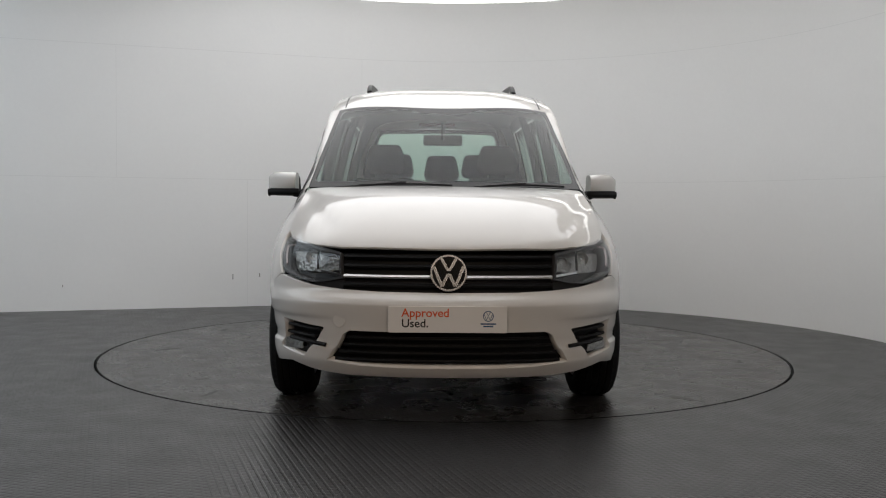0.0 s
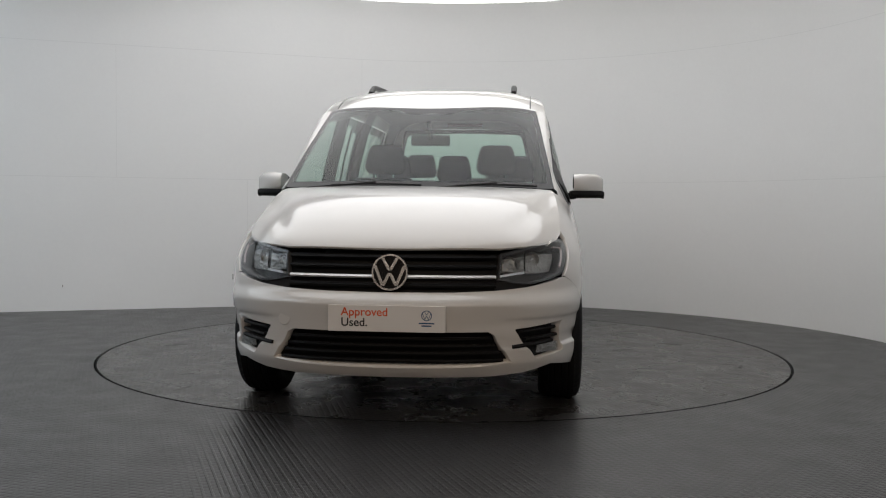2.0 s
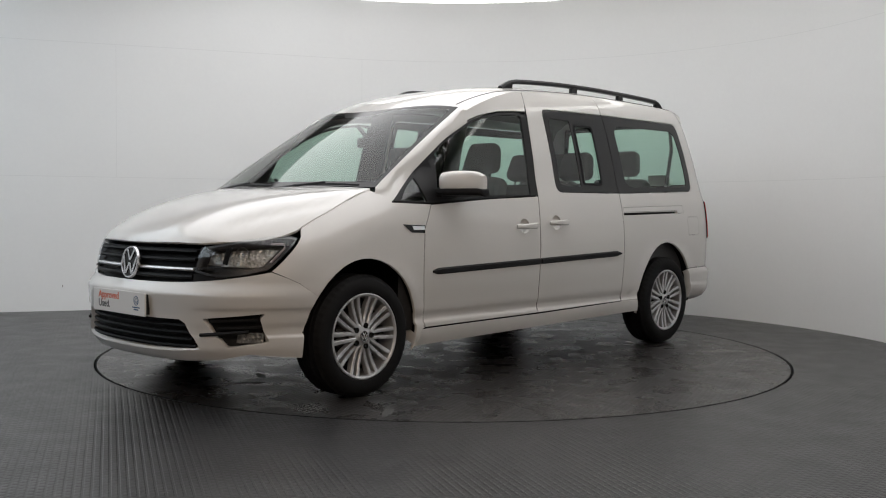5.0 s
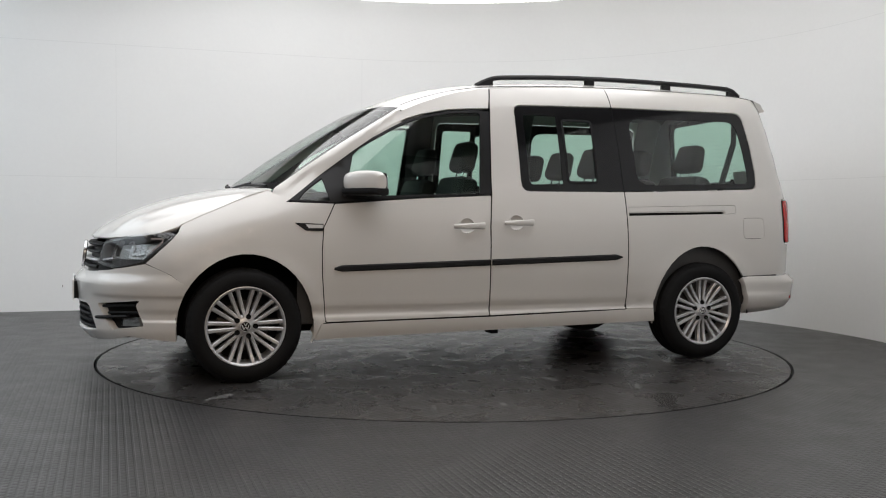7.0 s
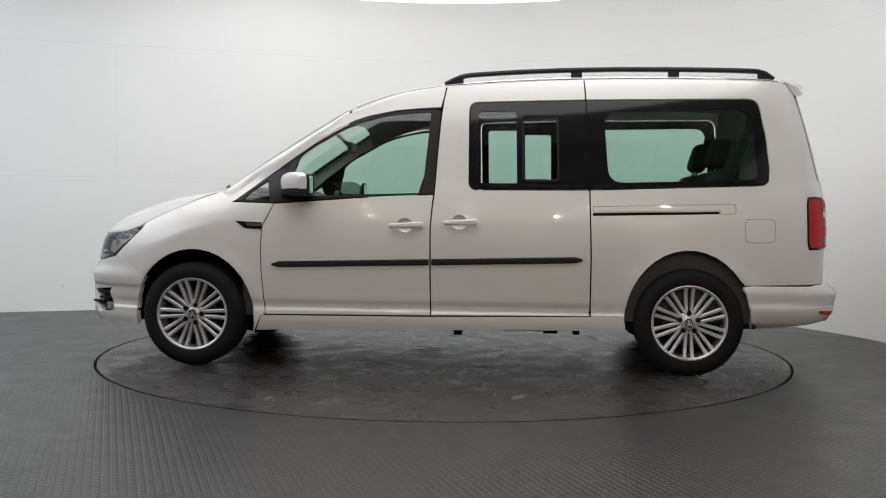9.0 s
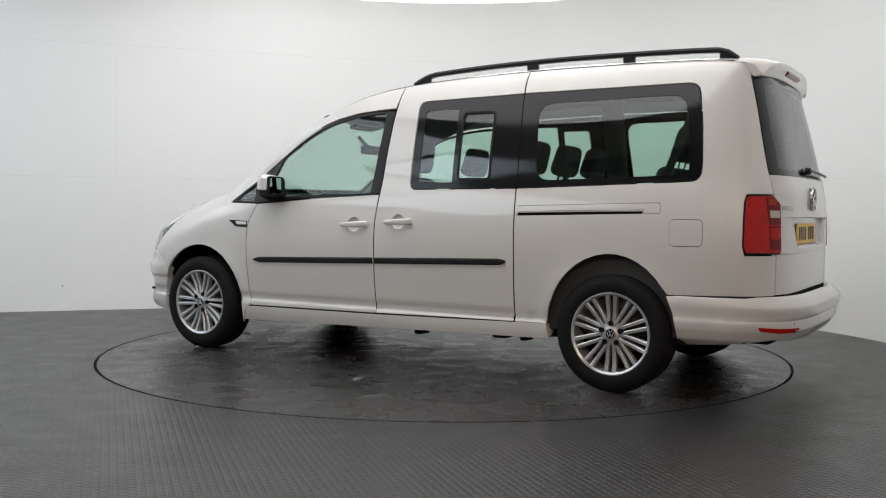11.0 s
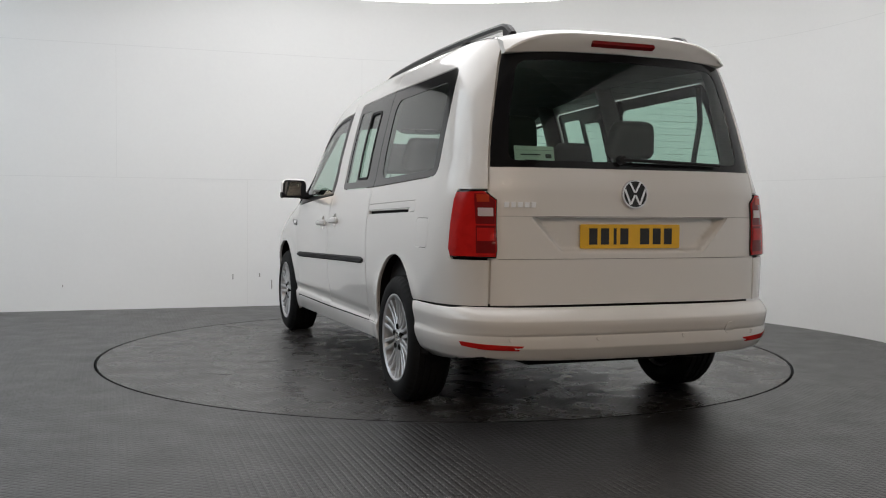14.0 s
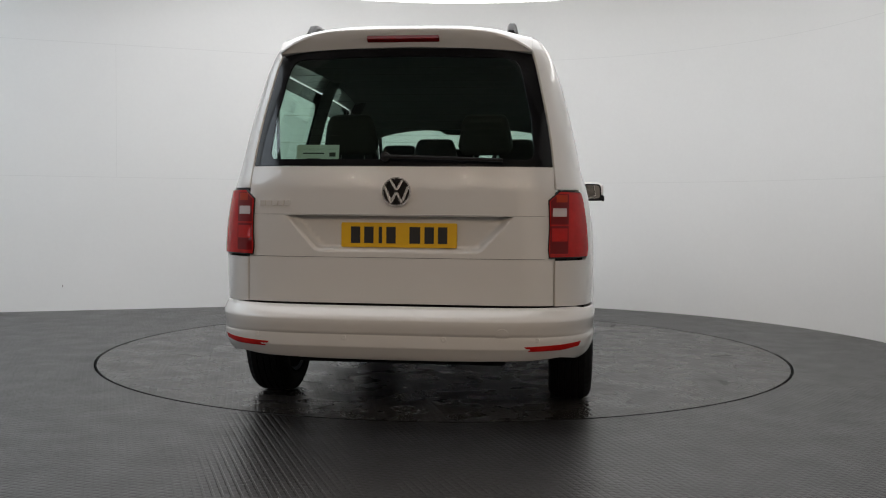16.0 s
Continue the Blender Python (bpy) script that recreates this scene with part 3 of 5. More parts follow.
    sd = side_panel("sliding_door", poly, PAINT, van, sg, holes=[cup], dv=0.016)
    band = inset(notch, 0.003)
    view = fillet([(-1.745, 1.575, 0.03), (-1.750, 1.135, 0.03), (-1.985, 1.135, 0.01), (-1.975, 1.575, 0.01)])
    slide = fillet([(-2.012, 1.550, 0.025), (-2.020, 1.150, 0.025), (-2.235, 1.150, 0.03), (-2.225, 1.550, 0.03)])
    side_panel("window_band", band, GLOSS, sd, sg, gap=0, holes=[view, slide], rim=0.006, sink=0.002, label="black glazed window band")
    side_panel("window", view, GLASS, sd, sg, gap=0, rim=0, sink=0.005, label="green-tinted side window")
    side_panel("opening_window", slide, GLASS, sd, sg, gap=0, rim=0, sink=0.008, label="small sliding window in a black frame")
    fo = inset(slide, -0.004)
    side_panel("opening_frame", fo, BLACK, sd, sg, gap=0, holes=[inset(slide, 0.009)], rim=0.006, sink=-0.002)
    # roof side over the front door
    poly = [(x, z + 0.003) for x, z in WIN_TOP[3:]] + [(-1.527, 1.66), (-1.540, edge_z(-1.54)), (-1.35, edge_z(-1.35)), (-1.15, edge_z(-1.15)), (-1.0, edge_z(-1.0)), (-0.945, edge_z(-0.945))]
    poly += [(-0.85, 1.512)]
    side_panel("roof_side", poly, PAINT, van, sg, gap=0.001)
    # rear quarter
    notch = fillet([(-2.417, 1.098), (-3.36, 1.128, 0.05), (-3.458, 1.135, 0.07), (-3.462, 1.23), (-3.446, 1.43), (-3.410, 1.650, 0.06), (-2.394, 1.645)])
    poly = [(-2.428, 0.346), (-2.428, 0.70)] + notch + [(-2.385, edge_z(-2.385))]
    poly += [(x, edge_z(x)) for x in np.linspace(-2.5, -3.62, 10)]
    poly += [(hatch_side(z) - 0.002, z) for z in (1.74, 1.70, 1.6, 1.5, 1.4, 1.3, 1.2, 1.12, 1.062)]
    poly += [(-3.690, 1.062), (-3.682, 1.02), (-3.684, 0.80), (-3.694, 0.758)] + [(hatch_side(z) - 0.002, z) for z in (0.757, 0.65, 0.548)]
    poly += [(-3.60, 0.546), (-3.316, 0.540)]
    poly += [p for p in REAR_ARCH[::-1] if p[0] > -3.316 and (p[1] > 0.54 or p[0] > -3.0)]
    poly += [(-2.62, 0.346)]
    cap = fillet([(-3.315, 0.935, 0.03), (-3.489, 0.936, 0.03), (-3.492, 0.795, 0.03), (-3.318, 0.793, 0.03)])
    track = [(-2.436, 0.962), (-3.17, 0.976), (-3.17, 0.960), (-2.436, 0.943)]
    cover = fillet([(-2.436, 1.000), (-3.262, 1.021, 0.015), (-3.268, 0.962, 0.015), (-3.175, 0.958), (-3.175, 0.980), (-2.436, 0.965)])
    q = side_panel("rear_quarter", poly, PAINT, van, sg, holes=[cap, track, cover] if left else [track, cover], du=0.035, dv=0.045)
    band = inset(notch, 0.003)
    view = fillet([(-2.500, 1.580, 0.09), (-2.530, 1.140, 0.09), (-3.395, 1.165, 0.10), (-3.395, 1.24), (-3.375, 1.43), (-3.345, 1.590, 0.09)])
    side_panel("window_band", band, GLOSS, q, sg, gap=0, holes=[view], rim=0.006, sink=0.002, label="black glazed window band")
    side_panel("window", view, GLASS, q, sg, gap=0, rim=0, sink=0.005, label="green-tinted rear side window")
    side_panel("track_groove", track, UNDER, q, sg, gap=0, rim=0, sink=0.018)
    side_panel("track_cover", cover, PAINT, q, sg, gap=0.003)
    if left:
        side_panel("fuel_flap", cap, PAINT, q, sg, gap=0.0034)
    # sill
    poly = [(-0.395, 0.224), (-0.43, 0.317), (-1.474, 0.325), (-2.428, 0.342), (-2.625, 0.342), (-2.640, 0.262)]
    side_panel("sill", poly, PAINT, van, sg, gap=0.001, rim=0.12)
    # black strips close behind the shut lines, painting the shade of the deep gaps
    for line in ([(-0.505, 1.003), (-0.47, 0.93), (-0.437, 0.865), (-0.428, 0.74), (-0.430, 0.60), (-0.445, 0.42), (-0.455, 0.322)],
                 [(-1.474, 0.326), (-1.470, 0.60), (-1.469, 0.875), (-1.479, 1.0), (-1.487, 1.066), (-1.500, 1.30), (-1.513, 1.50), (-1.530, 1.66), (-1.545, edge_z(-1.545))],
                 [(-2.428, 0.346), (-2.428, 0.70), (-2.416, 1.12), (-2.40, 1.55), (-2.385, edge_z(-2.385))],
                 [(0.305, 0.535), (0.40, 0.606), (0.525, 0.668)]):
        strip = [(x + 0.009, z) for x, z in line] + [(x - 0.009, z) for x, z in line[::-1]]
        side_panel("shut_line_shade", strip, UNDER, van, sg, gap=0, rim=0, sink=0.004, du=0.5, dv=0.04)
    side_panel("shut_line_shade", [(-0.44, 0.334), (-1.474, 0.340), (-2.428, 0.356), (-2.428, 0.334), (-1.474, 0.318), (-0.44, 0.310)], UNDER, van, sg, gap=0, rim=0, sink=0.004)
    # protective moulding
    for n, (a, b) in {"front": (-0.500, -1.462), "rear": (-1.478, -2.378)}.items():
        zf = lambda x: 0.631 + (x + 0.5) * -0.0267
        xs = np.linspace(a, b, 24)
        pts = [(x, sg * (side(x, zf(x)) + 0.001), zf(x)) for x in xs]
        taper = (lambda t: min(1, 0.35 + t * 14)) if n == "front" else (lambda t: min(1, 0.35 + (1 - t) * 14))
        sec = lambda t: [(s * sg * (0.013 if abs(h) < 0.012 else 0.004) * 1, h * taper(t)) for s, h in ((-0.3, -0.019), (1, -0.010), (1, 0.010), (-0.3, 0.019))]
        part("moulding", sweep(pts, sec), BLACK, door if n == "front" else sd, "black protective moulding", smooth=False)
    # handles
    for x0, x1, z0, owner in ((-1.226, -1.421, 0.874, door), (-1.557, -1.748, 0.894, sd)):
        pts = []
        for i in range(13):
            t = i / 12
            x = x0 + (x1 - x0) * t
            pts.append((x, sg * (side(x, z0) + 0.012 + 0.022 * math.sin(math.pi * t) ** 0.5), z0 + 0.006 * t))
        h = part("handle", sweep(pts, lambda t: [(0.011 * math.cos(a), (0.013 + 0.007 * t) * math.sin(a)) for a in np.linspace(0, 2 * math.pi, 9)[:-1]]), PAINT, owner, smooth=True)
        cx = -1.314 if owner is door else -1.642
        cz = 0.877 if owner is door else 0.897
        dish = lambda x, z: (x, sg * (side(x, z) - 0.022 * max(0, 1 - ((x - cx) ** 2 + (z - cz) ** 2) / 0.048 ** 2) ** 0.5), z)
        panel("handle_cup", handle_cup(cx, cz, 0.0468), PAINT, owner, dish, rim=0.0, du=0.008, dv=0.008)
    # side repeater in its black and chrome trim
    rep = [(-0.272, 0.892), (-0.435, 0.886), (-0.435, 0.845), (-0.335, 0.848)]
    rp = side_panel("side_repeater", rep, GLOSS, van, sg, gap=0, rim=0.006, sink=-0.004, label="black side repeater with a chrome strip")
    side_panel("chrome_strip", [(-0.335, 0.883), (-0.432, 0.881), (-0.432, 0.862), (-0.350, 0.862)], CHROME, rp, sg, gap=0, rim=0.003, sink=-0.006)
    # pillar beside the windscreen
    bm = bmesh.new()
    rows = []
    for i in range(25):
        v = i / 24
        a = screen(sg * 1.004, v, 0.001)
        x = -0.165 + (-0.945 + 0.165) * v
        zb = win_top(min(x, -0.236)) - 0.012
        zt = zb + 0.045 + 0.02 * v
        if v > 0.9:
            zt = zb + 0.065 + (edge_z(-0.945) - zb - 0.055) * (v - 0.9) / 0.1
        m1 = Vector((x, sg * (side(x, zb) - 0.005), zb))
        m2 = Vector((x, sg * (side(x, zt) - 0.002), zt))
        pts = []
        for k in range(9):
            t = k / 8
            p = m1.lerp(m2, min(1, t * 2)) if t <= 0.5 else m2.lerp(a, (t - 0.5) * 2)
            if t > 0.5:
                p += Vector((0.2, sg * 0.5, 0.6)) * 0.008 * math.sin(math.pi * (t - 0.5) * 2)
            pts.append(bm.verts.new(p))
        rows.append(pts)
    for a, b in zip(rows, rows[1:]):
        for k in range(8):
            bm.faces.new((a[k], a[k + 1], b[k + 1], b[k]))
    bmesh.ops.recalc_face_normals(bm, faces=bm.faces)
    part("windscreen_pillar", bm, PAINT, van, smooth=True)


for s in (1, -1):
    body_side(s)

# bonnet
lead = [(nose_x(y, 0.787) - 0.004, y) for y in np.linspace(-0.49, 0.49, 25)]
lamp_top = [(0.685, 0.545), (0.640, 0.605), (0.585, 0.660), (0.52, 0.710), (0.44, 0.748), (0.365, hood_edge(0.365))]
sides = [(x, hood_edge(x)) for x in np.linspace(0.34, -0.115, 12)]
cowl = [(-0.033 - 0.137 * (y / 0.735) ** 2, y) for y in np.linspace(0.725, -0.725, 21)]
outline = lead + lamp_top + sides + cowl + [(x, -y) for x, y in sides[::-1]] + [(x, -y) for x, y in lamp_top[::-1]]
panel("bonnet", inset(outline, 0.0012), PAINT, van, hood_map, du=0.03, dv=0.04)

# roof
xs = np.linspace(-0.955, -3.66, 40)
outline = [(-0.803 - 0.15 * (k * 0.70 / 0.64) ** 2, k) for k in np.linspace(-0.91, 0.91, 15)] + [(x, 0.999) for x in xs] + [(x, -0.999) for x in xs[::-1]]
panel("roof", outline, PAINT, van, roof_map, du=0.08, dv=0.08)

# dark seams along the roof, where the sides are joined on
for sg in (1, -1):
    pts = []
    for x in np.linspace(-0.97, -3.56, 36):
        p = roof_map(x, (0.605 - 0.03 * smooth(-1.0, -3.5, x)) / roof_edge(x)[0])
        pts.append((p[0], sg * p[1], p[2] + 0.0002))
    part("roof_seam", sweep(pts, [(-0.005, -0.003), (0.005, -0.003), (0.004, 0.0014), (-0.004, 0.0014)]), SATIN, van, "dark sealed roof seam")

# windscreen with its black border
smap = lambda y, v: tuple(screen(y, v))
outer = [(y, 0.0) for y in np.linspace(-1, 1, 15)] + [(y, 1.0) for y in np.linspace(1, -1, 15)]
clear = fillet([(-0.968, 0.06, 0.03), (0.968, 0.06, 0.03), (0.962, 0.955, 0.04), (0.3, 0.965), (0.22, 0.915), (-0.22, 0.915), (-0.3, 0.965), (-0.962, 0.955, 0.04)])
ws = panel("windscreen", clear, SCREEN, van, smap, rim=0, du=0.1, dv=0.1, label="large raked windscreen of clear green-tinted glass")
panel("windscreen_border", outer, GLOSS, ws, smap, holes=[clear], rim=0.01, du=0.1, dv=0.1, label="black windscreen border")

# nose: bumper with its openings
T = nose_turn
low = [(-0.80, 0.322), (-0.72, 0.268), (-0.593, 0.238), (-0.45, 0.226), (-0.2, 0.223), (0, 0.222), (0.2, 0.223), (0.45, 0.226), (0.593, 0.238), (0.72, 0.268), (0.80, 0.322)]
up_l = [(0.62, 0.627), (0.475, 0.613), (0.3, 0.606), (0, 0.604), (-0.3, 0.606), (-0.475, 0.613), (-0.62, 0.627)]
front_lip = lambda z: -0.006 + 0.378 * math.sqrt(1 - ((z - 0.30) / 0.418) ** 2)
end = [(nose_turn_x(front_lip(z), z), z) for z in np.linspace(0.24, 0.54, 12)] + [(nose_turn_x(0.35, 0.572), 0.572), (nose_turn_x(0.40, 0.606), 0.606), (nose_turn_x(0.46, 0.636), 0.636), (nose_turn_x(0.525, 0.664), 0.664)]
outline = [(T(y, z), z) for y, z in low if abs(y) < 0.75] + end + [(T(0.72, 0.646), 0.646)] + [(T(y, z), z) for y, z in up_l] + [(T(-0.72, 0.646), 0.646)] + [(-a, z) for a, z in end[::-1]]
grille_hole = [(T(y, z), z) for y, z in ((-0.44, 0.432), (-0.2, 0.432), (0, 0.432), (0.2, 0.432), (0.44, 0.432), (0.47, 0.415), (0.545, 0.292), (0.4, 0.276), (0.2, 0.27), (0, 0.268), (-0.2, 0.27), (-0.4, 0.276), (-0.545, 0.292), (-0.47, 0.415))]
fog_hole = fillet([(T(0.555, 0.440), 0.440, 0.02), (T(0.775, 0.466), 0.466, 0.03), (nose_turn_x(0.575, 0.44), 0.44, 0.02), (nose_turn_x(0.53, 0.325), 0.325, 0.03), (T(0.655, 0.298), 0.298, 0.02)])
bumper = panel("front_bumper", outline, PAINT, van, nose_map(), holes=[grille_hole, fog_hole, [(-a, z) for a, z in fog_hole]], rim=0.05, du=0.04, dv=0.012)
panel("lower_grille", grille_hole, GRILLE, bumper, nose_map(), rim=0, sink=0.045, du=0.06, label="black lower grille")
for z in (0.300, 0.333, 0.366, 0.399):
    half = 0.52 - max(0, (z - 0.30)) * 0.55
    pts = [nose_map(-0.030)(T(y, z), z) for y in np.linspace(-half, half, 31)]
    part("grille_bar", sweep(pts, [(-0.015, -0.006), (0.012, -0.008), (0.016, 0.0), (0.012, 0.008), (-0.015, 0.006)]), GRILLE, bumper)
# upper grille
outline = [(T(y, z), z) for y, z in ((-0.478, 0.655), (-0.475, 0.615), (-0.3, 0.608), (0, 0.606), (0.3, 0.608), (0.475, 0.615), (0.478, 0.655), (0.487, 0.786), (0.3, 0.786), (0, 0.784), (-0.3, 0.786), (-0.487, 0.786))]
grille = panel("grille", outline, GRILLE, van, nose_map(), rim=0.01, sink=0.035, du=0.06, dv=0.05, label="black radiator grille with chrome strip")
for z, mat, r in ((0.758, GRILLE, 0.008), (0.718, GRILLE, 0.008), (0.672, STRIP, 0.0075), (0.635, GRILLE, 0.010)):
    pts = [nose_map(-0.010)(T(y, z), z) for y in np.linspace(-0.474, 0.474, 31)]
    part("chrome_strip" if mat is STRIP else "grille_bar", sweep(pts, [(-0.03, -r), (0.004, -r), (0.010, 0.0), (0.004, r), (-0.03, r)]), mat, grille)
# apron below the lamps, to the bumper
for sg in (1, -1):
    o = [(T(0.474, 0.655), 0.655), (T(0.478, 0.614), 0.614), (T(0.63, 0.628), 0.628), (T(0.70, 0.641), 0.641), (T(0.63, 0.634), 0.634)]
    panel("grille_corner", [(sg * a, z) for a, z in o], BLACK, grille, nose_map(), rim=0.01, sink=0.012)


def badge_bars(r, w=0.085):
    """The slanting strokes inside the badge's ring, each a slim quadrilateral."""
    lines = [((-0.40, 0.78), (-0.02, 0.10)), ((0.40, 0.78), (0.02, 0.10)), ((-0.80, 0.36), (-0.36, -0.74)), ((0.80, 0.36), (0.36, -0.74)), ((-0.36, -0.74), (-0.02, -0.04)), ((0.36, -0.74), (0.02, -0.04))]
    return [[((x0 - w) * r, y0 * r), ((x1 - w) * r, y1 * r), ((x1 + w) * r, y1 * r), ((x0 + w) * r, y0 * r)] for (x0, y0), (x1, y1) in lines]


def emblem(parent, r, m, name="emblem"):
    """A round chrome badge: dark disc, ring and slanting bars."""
    e = part(name, lathe([(0, 0.002), (r * 0.96, 0.002), (r * 0.96, -0.012), (0, -0.012)], 40, m), GLOSS, parent, "round chrome and black badge", True)
    part("ring", lathe([(r * 0.86, 0.0), (r * 0.89, 0.008), (r * 0.97, 0.008), (r, 0.0), (r, -0.006), (r * 0.86, -0.006), (r * 0.86, 0.0)], 48, m), BADGE, e, "", True)
    for bar in badge_bars(r):
        part("bar", prism(bar, 0.0, 0.007, m, 0.0008), BADGE, e)
    return e


FACE_FRONT = Matrix(((0, 0, 1, 0), (1, 0, 0, 0), (0, 1, 0, 0), (0, 0, 0, 1)))       # a: to the van's left, b: up, out: ahead
FACE_BACK = Matrix(((0, 0, -1, 0), (-1, 0, 0, 0), (0, 1, 0, 0), (0, 0, 0, 1)))      # a: to the van's right, b: up, out: behind
emblem(grille, 0.083, Matrix.Translation((0.828, 0, 0.692)) @ pose(0, 0, 0, 0, -8, 0) @ FACE_FRONT)


def head_lamp(sg):
    pts = [(T(0.488, 0.782), 0.782), (T(0.478, 0.66), 0.660), (T(0.55, 0.643), 0.643), (T(0.63, 0.636), 0.636), (T(0.71, 0.652), 0.652), (nose_turn_x(0.535, 0.677), 0.677),
           (nose_turn_x(0.39, 0.800), 0.800), (nose_turn_x(0.362, 0.828), 0.828), (nose_turn_x(0.39, 0.839), 0.839), (nose_turn_x(0.47, 0.842), 0.842),
           (T(0.72, 0.837), 0.837), (T(0.64, 0.818), 0.818), (T(0.56, 0.797), 0.797)]
    pts = [(sg * a, z) for a, z in pts]
    lens = panel("headlamp", inset(pts, 0.003), CLEAR, van, nose_map(), rim=0.01, du=0.05, dv=0.04, label="clear headlamp with a dark housing")
    panel("housing", inset(pts, 0.004), HOUSING, lens, nose_map(), rim=0, sink=0.075, du=0.05, dv=0.04)
    panel("housing_rim", inset(pts, 0.003), HOUSING, lens, nose_map(), holes=[inset(pts, 0.013)], rim=0.07, sink=0.006, du=0.05, dv=0.04)
    o = [(0.515, 0.706), (0.60, 0.698), (0.70, 0.694), (0.752, 0.70), (0.768, 0.795), (0.72, 0.800), (0.62, 0.786), (0.52, 0.765)]
    panel("reflector", [(sg * T(y, z), z) for y, z in o], FACET, lens, nose_map(), rim=0.01, sink=0.056, du=0.03, dv=0.03, label="faceted chrome reflector")
    for y, z, r, depth in ((0.672, 0.745, 0.034, 0.03), (0.562, 0.732, 0.026, 0.03)):
        p = Vector(nose_map(-0.055)(sg * T(y, z), z))
        m = Matrix.Translation(p) @ pose(0, 0, 0, 0, 0, sg * 22) @ FACE_FRONT
        b = part("reflector", lathe([(0, -depth), (r * 0.5, -depth * 0.8), (r * 0.85, -depth * 0.35), (r, 0.0), (r * 1.05, 0.002), (r * 1.08, -0.006)], 28, m), FACET, lens, "chrome reflector bowl", True)
        part("bulb", lathe([(0, 0.0), (0.008, -0.004), (0.011, -0.02), (0.011, -depth)], 14, m), CHROME, b, "", True)
    part("light_strip", sweep([nose_map(-0.02)(sg * T(y, z), z) for y, z in zip(np.linspace(0.49, 0.605, 9), np.linspace(0.674, 0.690, 9))][::sg], [(-0.012, -0.005), (0.006, -0.005), (0.006, 0.005), (-0.012, 0.005)]), CHROME, lens)
    part("light_guide", sweep([nose_map(-0.018)(sg * T(y, z), z) for y, z in ((0.742, 0.800), (0.776, 0.797), (0.784, 0.780), (0.782, 0.740), (0.774, 0.710))], [(-0.004, -0.004), (0.004, -0.004), (0.004, 0.004), (-0.004, 0.004)], up=(1, 0, 0)), SILVER, lens, "clear edge light guide")
    part("divider", sweep([nose_map(-0.022)(sg * T(0.612, z), z) for z in np.linspace(0.70, 0.79, 6)], [(0.02, -0.004), (-0.004, -0.004), (-0.004, 0.004), (0.02, 0.004)], up=(0, 1, 0)), SATIN, lens)


def fog_lamp(sg):
    f = [(sg * a, z) for a, z in fog_hole]
    rec = panel("fog_recess", f, BLACK, bumper, nose_map(), rim=0, sink=0.045, du=0.05, dv=0.04, label="black foglamp recess")
    for z0, z1, y0, y1 in ((0.425, 0.435, 0.585, 0.752), (0.390, 0.398, 0.615, 0.762)):
        part("louvre", sweep([nose_map(-0.02)(sg * T(y, z), z) for y, z in zip(np.linspace(y0, y1, 12), np.linspace(z0, z1, 12))][::sg], [(-0.02, -0.006), (0.008, -0.007), (0.012, 0), (0.008, 0.007), (-0.02, 0.006)]), BLACK, rec)
    part("louvre", sweep([nose_map(0.006)(sg * T(y, z), z) for y, z in zip(np.linspace(0.545, 0.72, 14), np.linspace(0.362, 0.378, 14))][::sg], [(-0.03, -0.006), (0.004, -0.008), (0.010, 0), (0.004, 0.008), (-0.03, 0.006)]), BLACK, rec)
    p = Vector(nose_map(-0.030)(sg * T(0.735, 0.345), 0.345))
    m = Matrix.Translation(p) @ pose(0, 0, 0, 0, 0, sg * 42) @ FACE_FRONT
    lampb = part("fog_lamp", prism(fillet([(-0.075, -0.026, 0.012), (0.055, -0.022, 0.012), (0.055, 0.024, 0.012), (-0.065, 0.024, 0.012)]), -0.03, 0.0, m, 0.003), FACET, rec, "clear foglamp")
    part("lens", prism(fillet([(-0.075, -0.026, 0.012), (0.055, -0.022, 0.012), (0.055, 0.024, 0.012), (-0.065, 0.024, 0.012)]), 0.004, 0.010, m, 0.002), CLEAR, rec)


for s in (1, -1):
    head_lamp(s)
    fog_lamp(s)


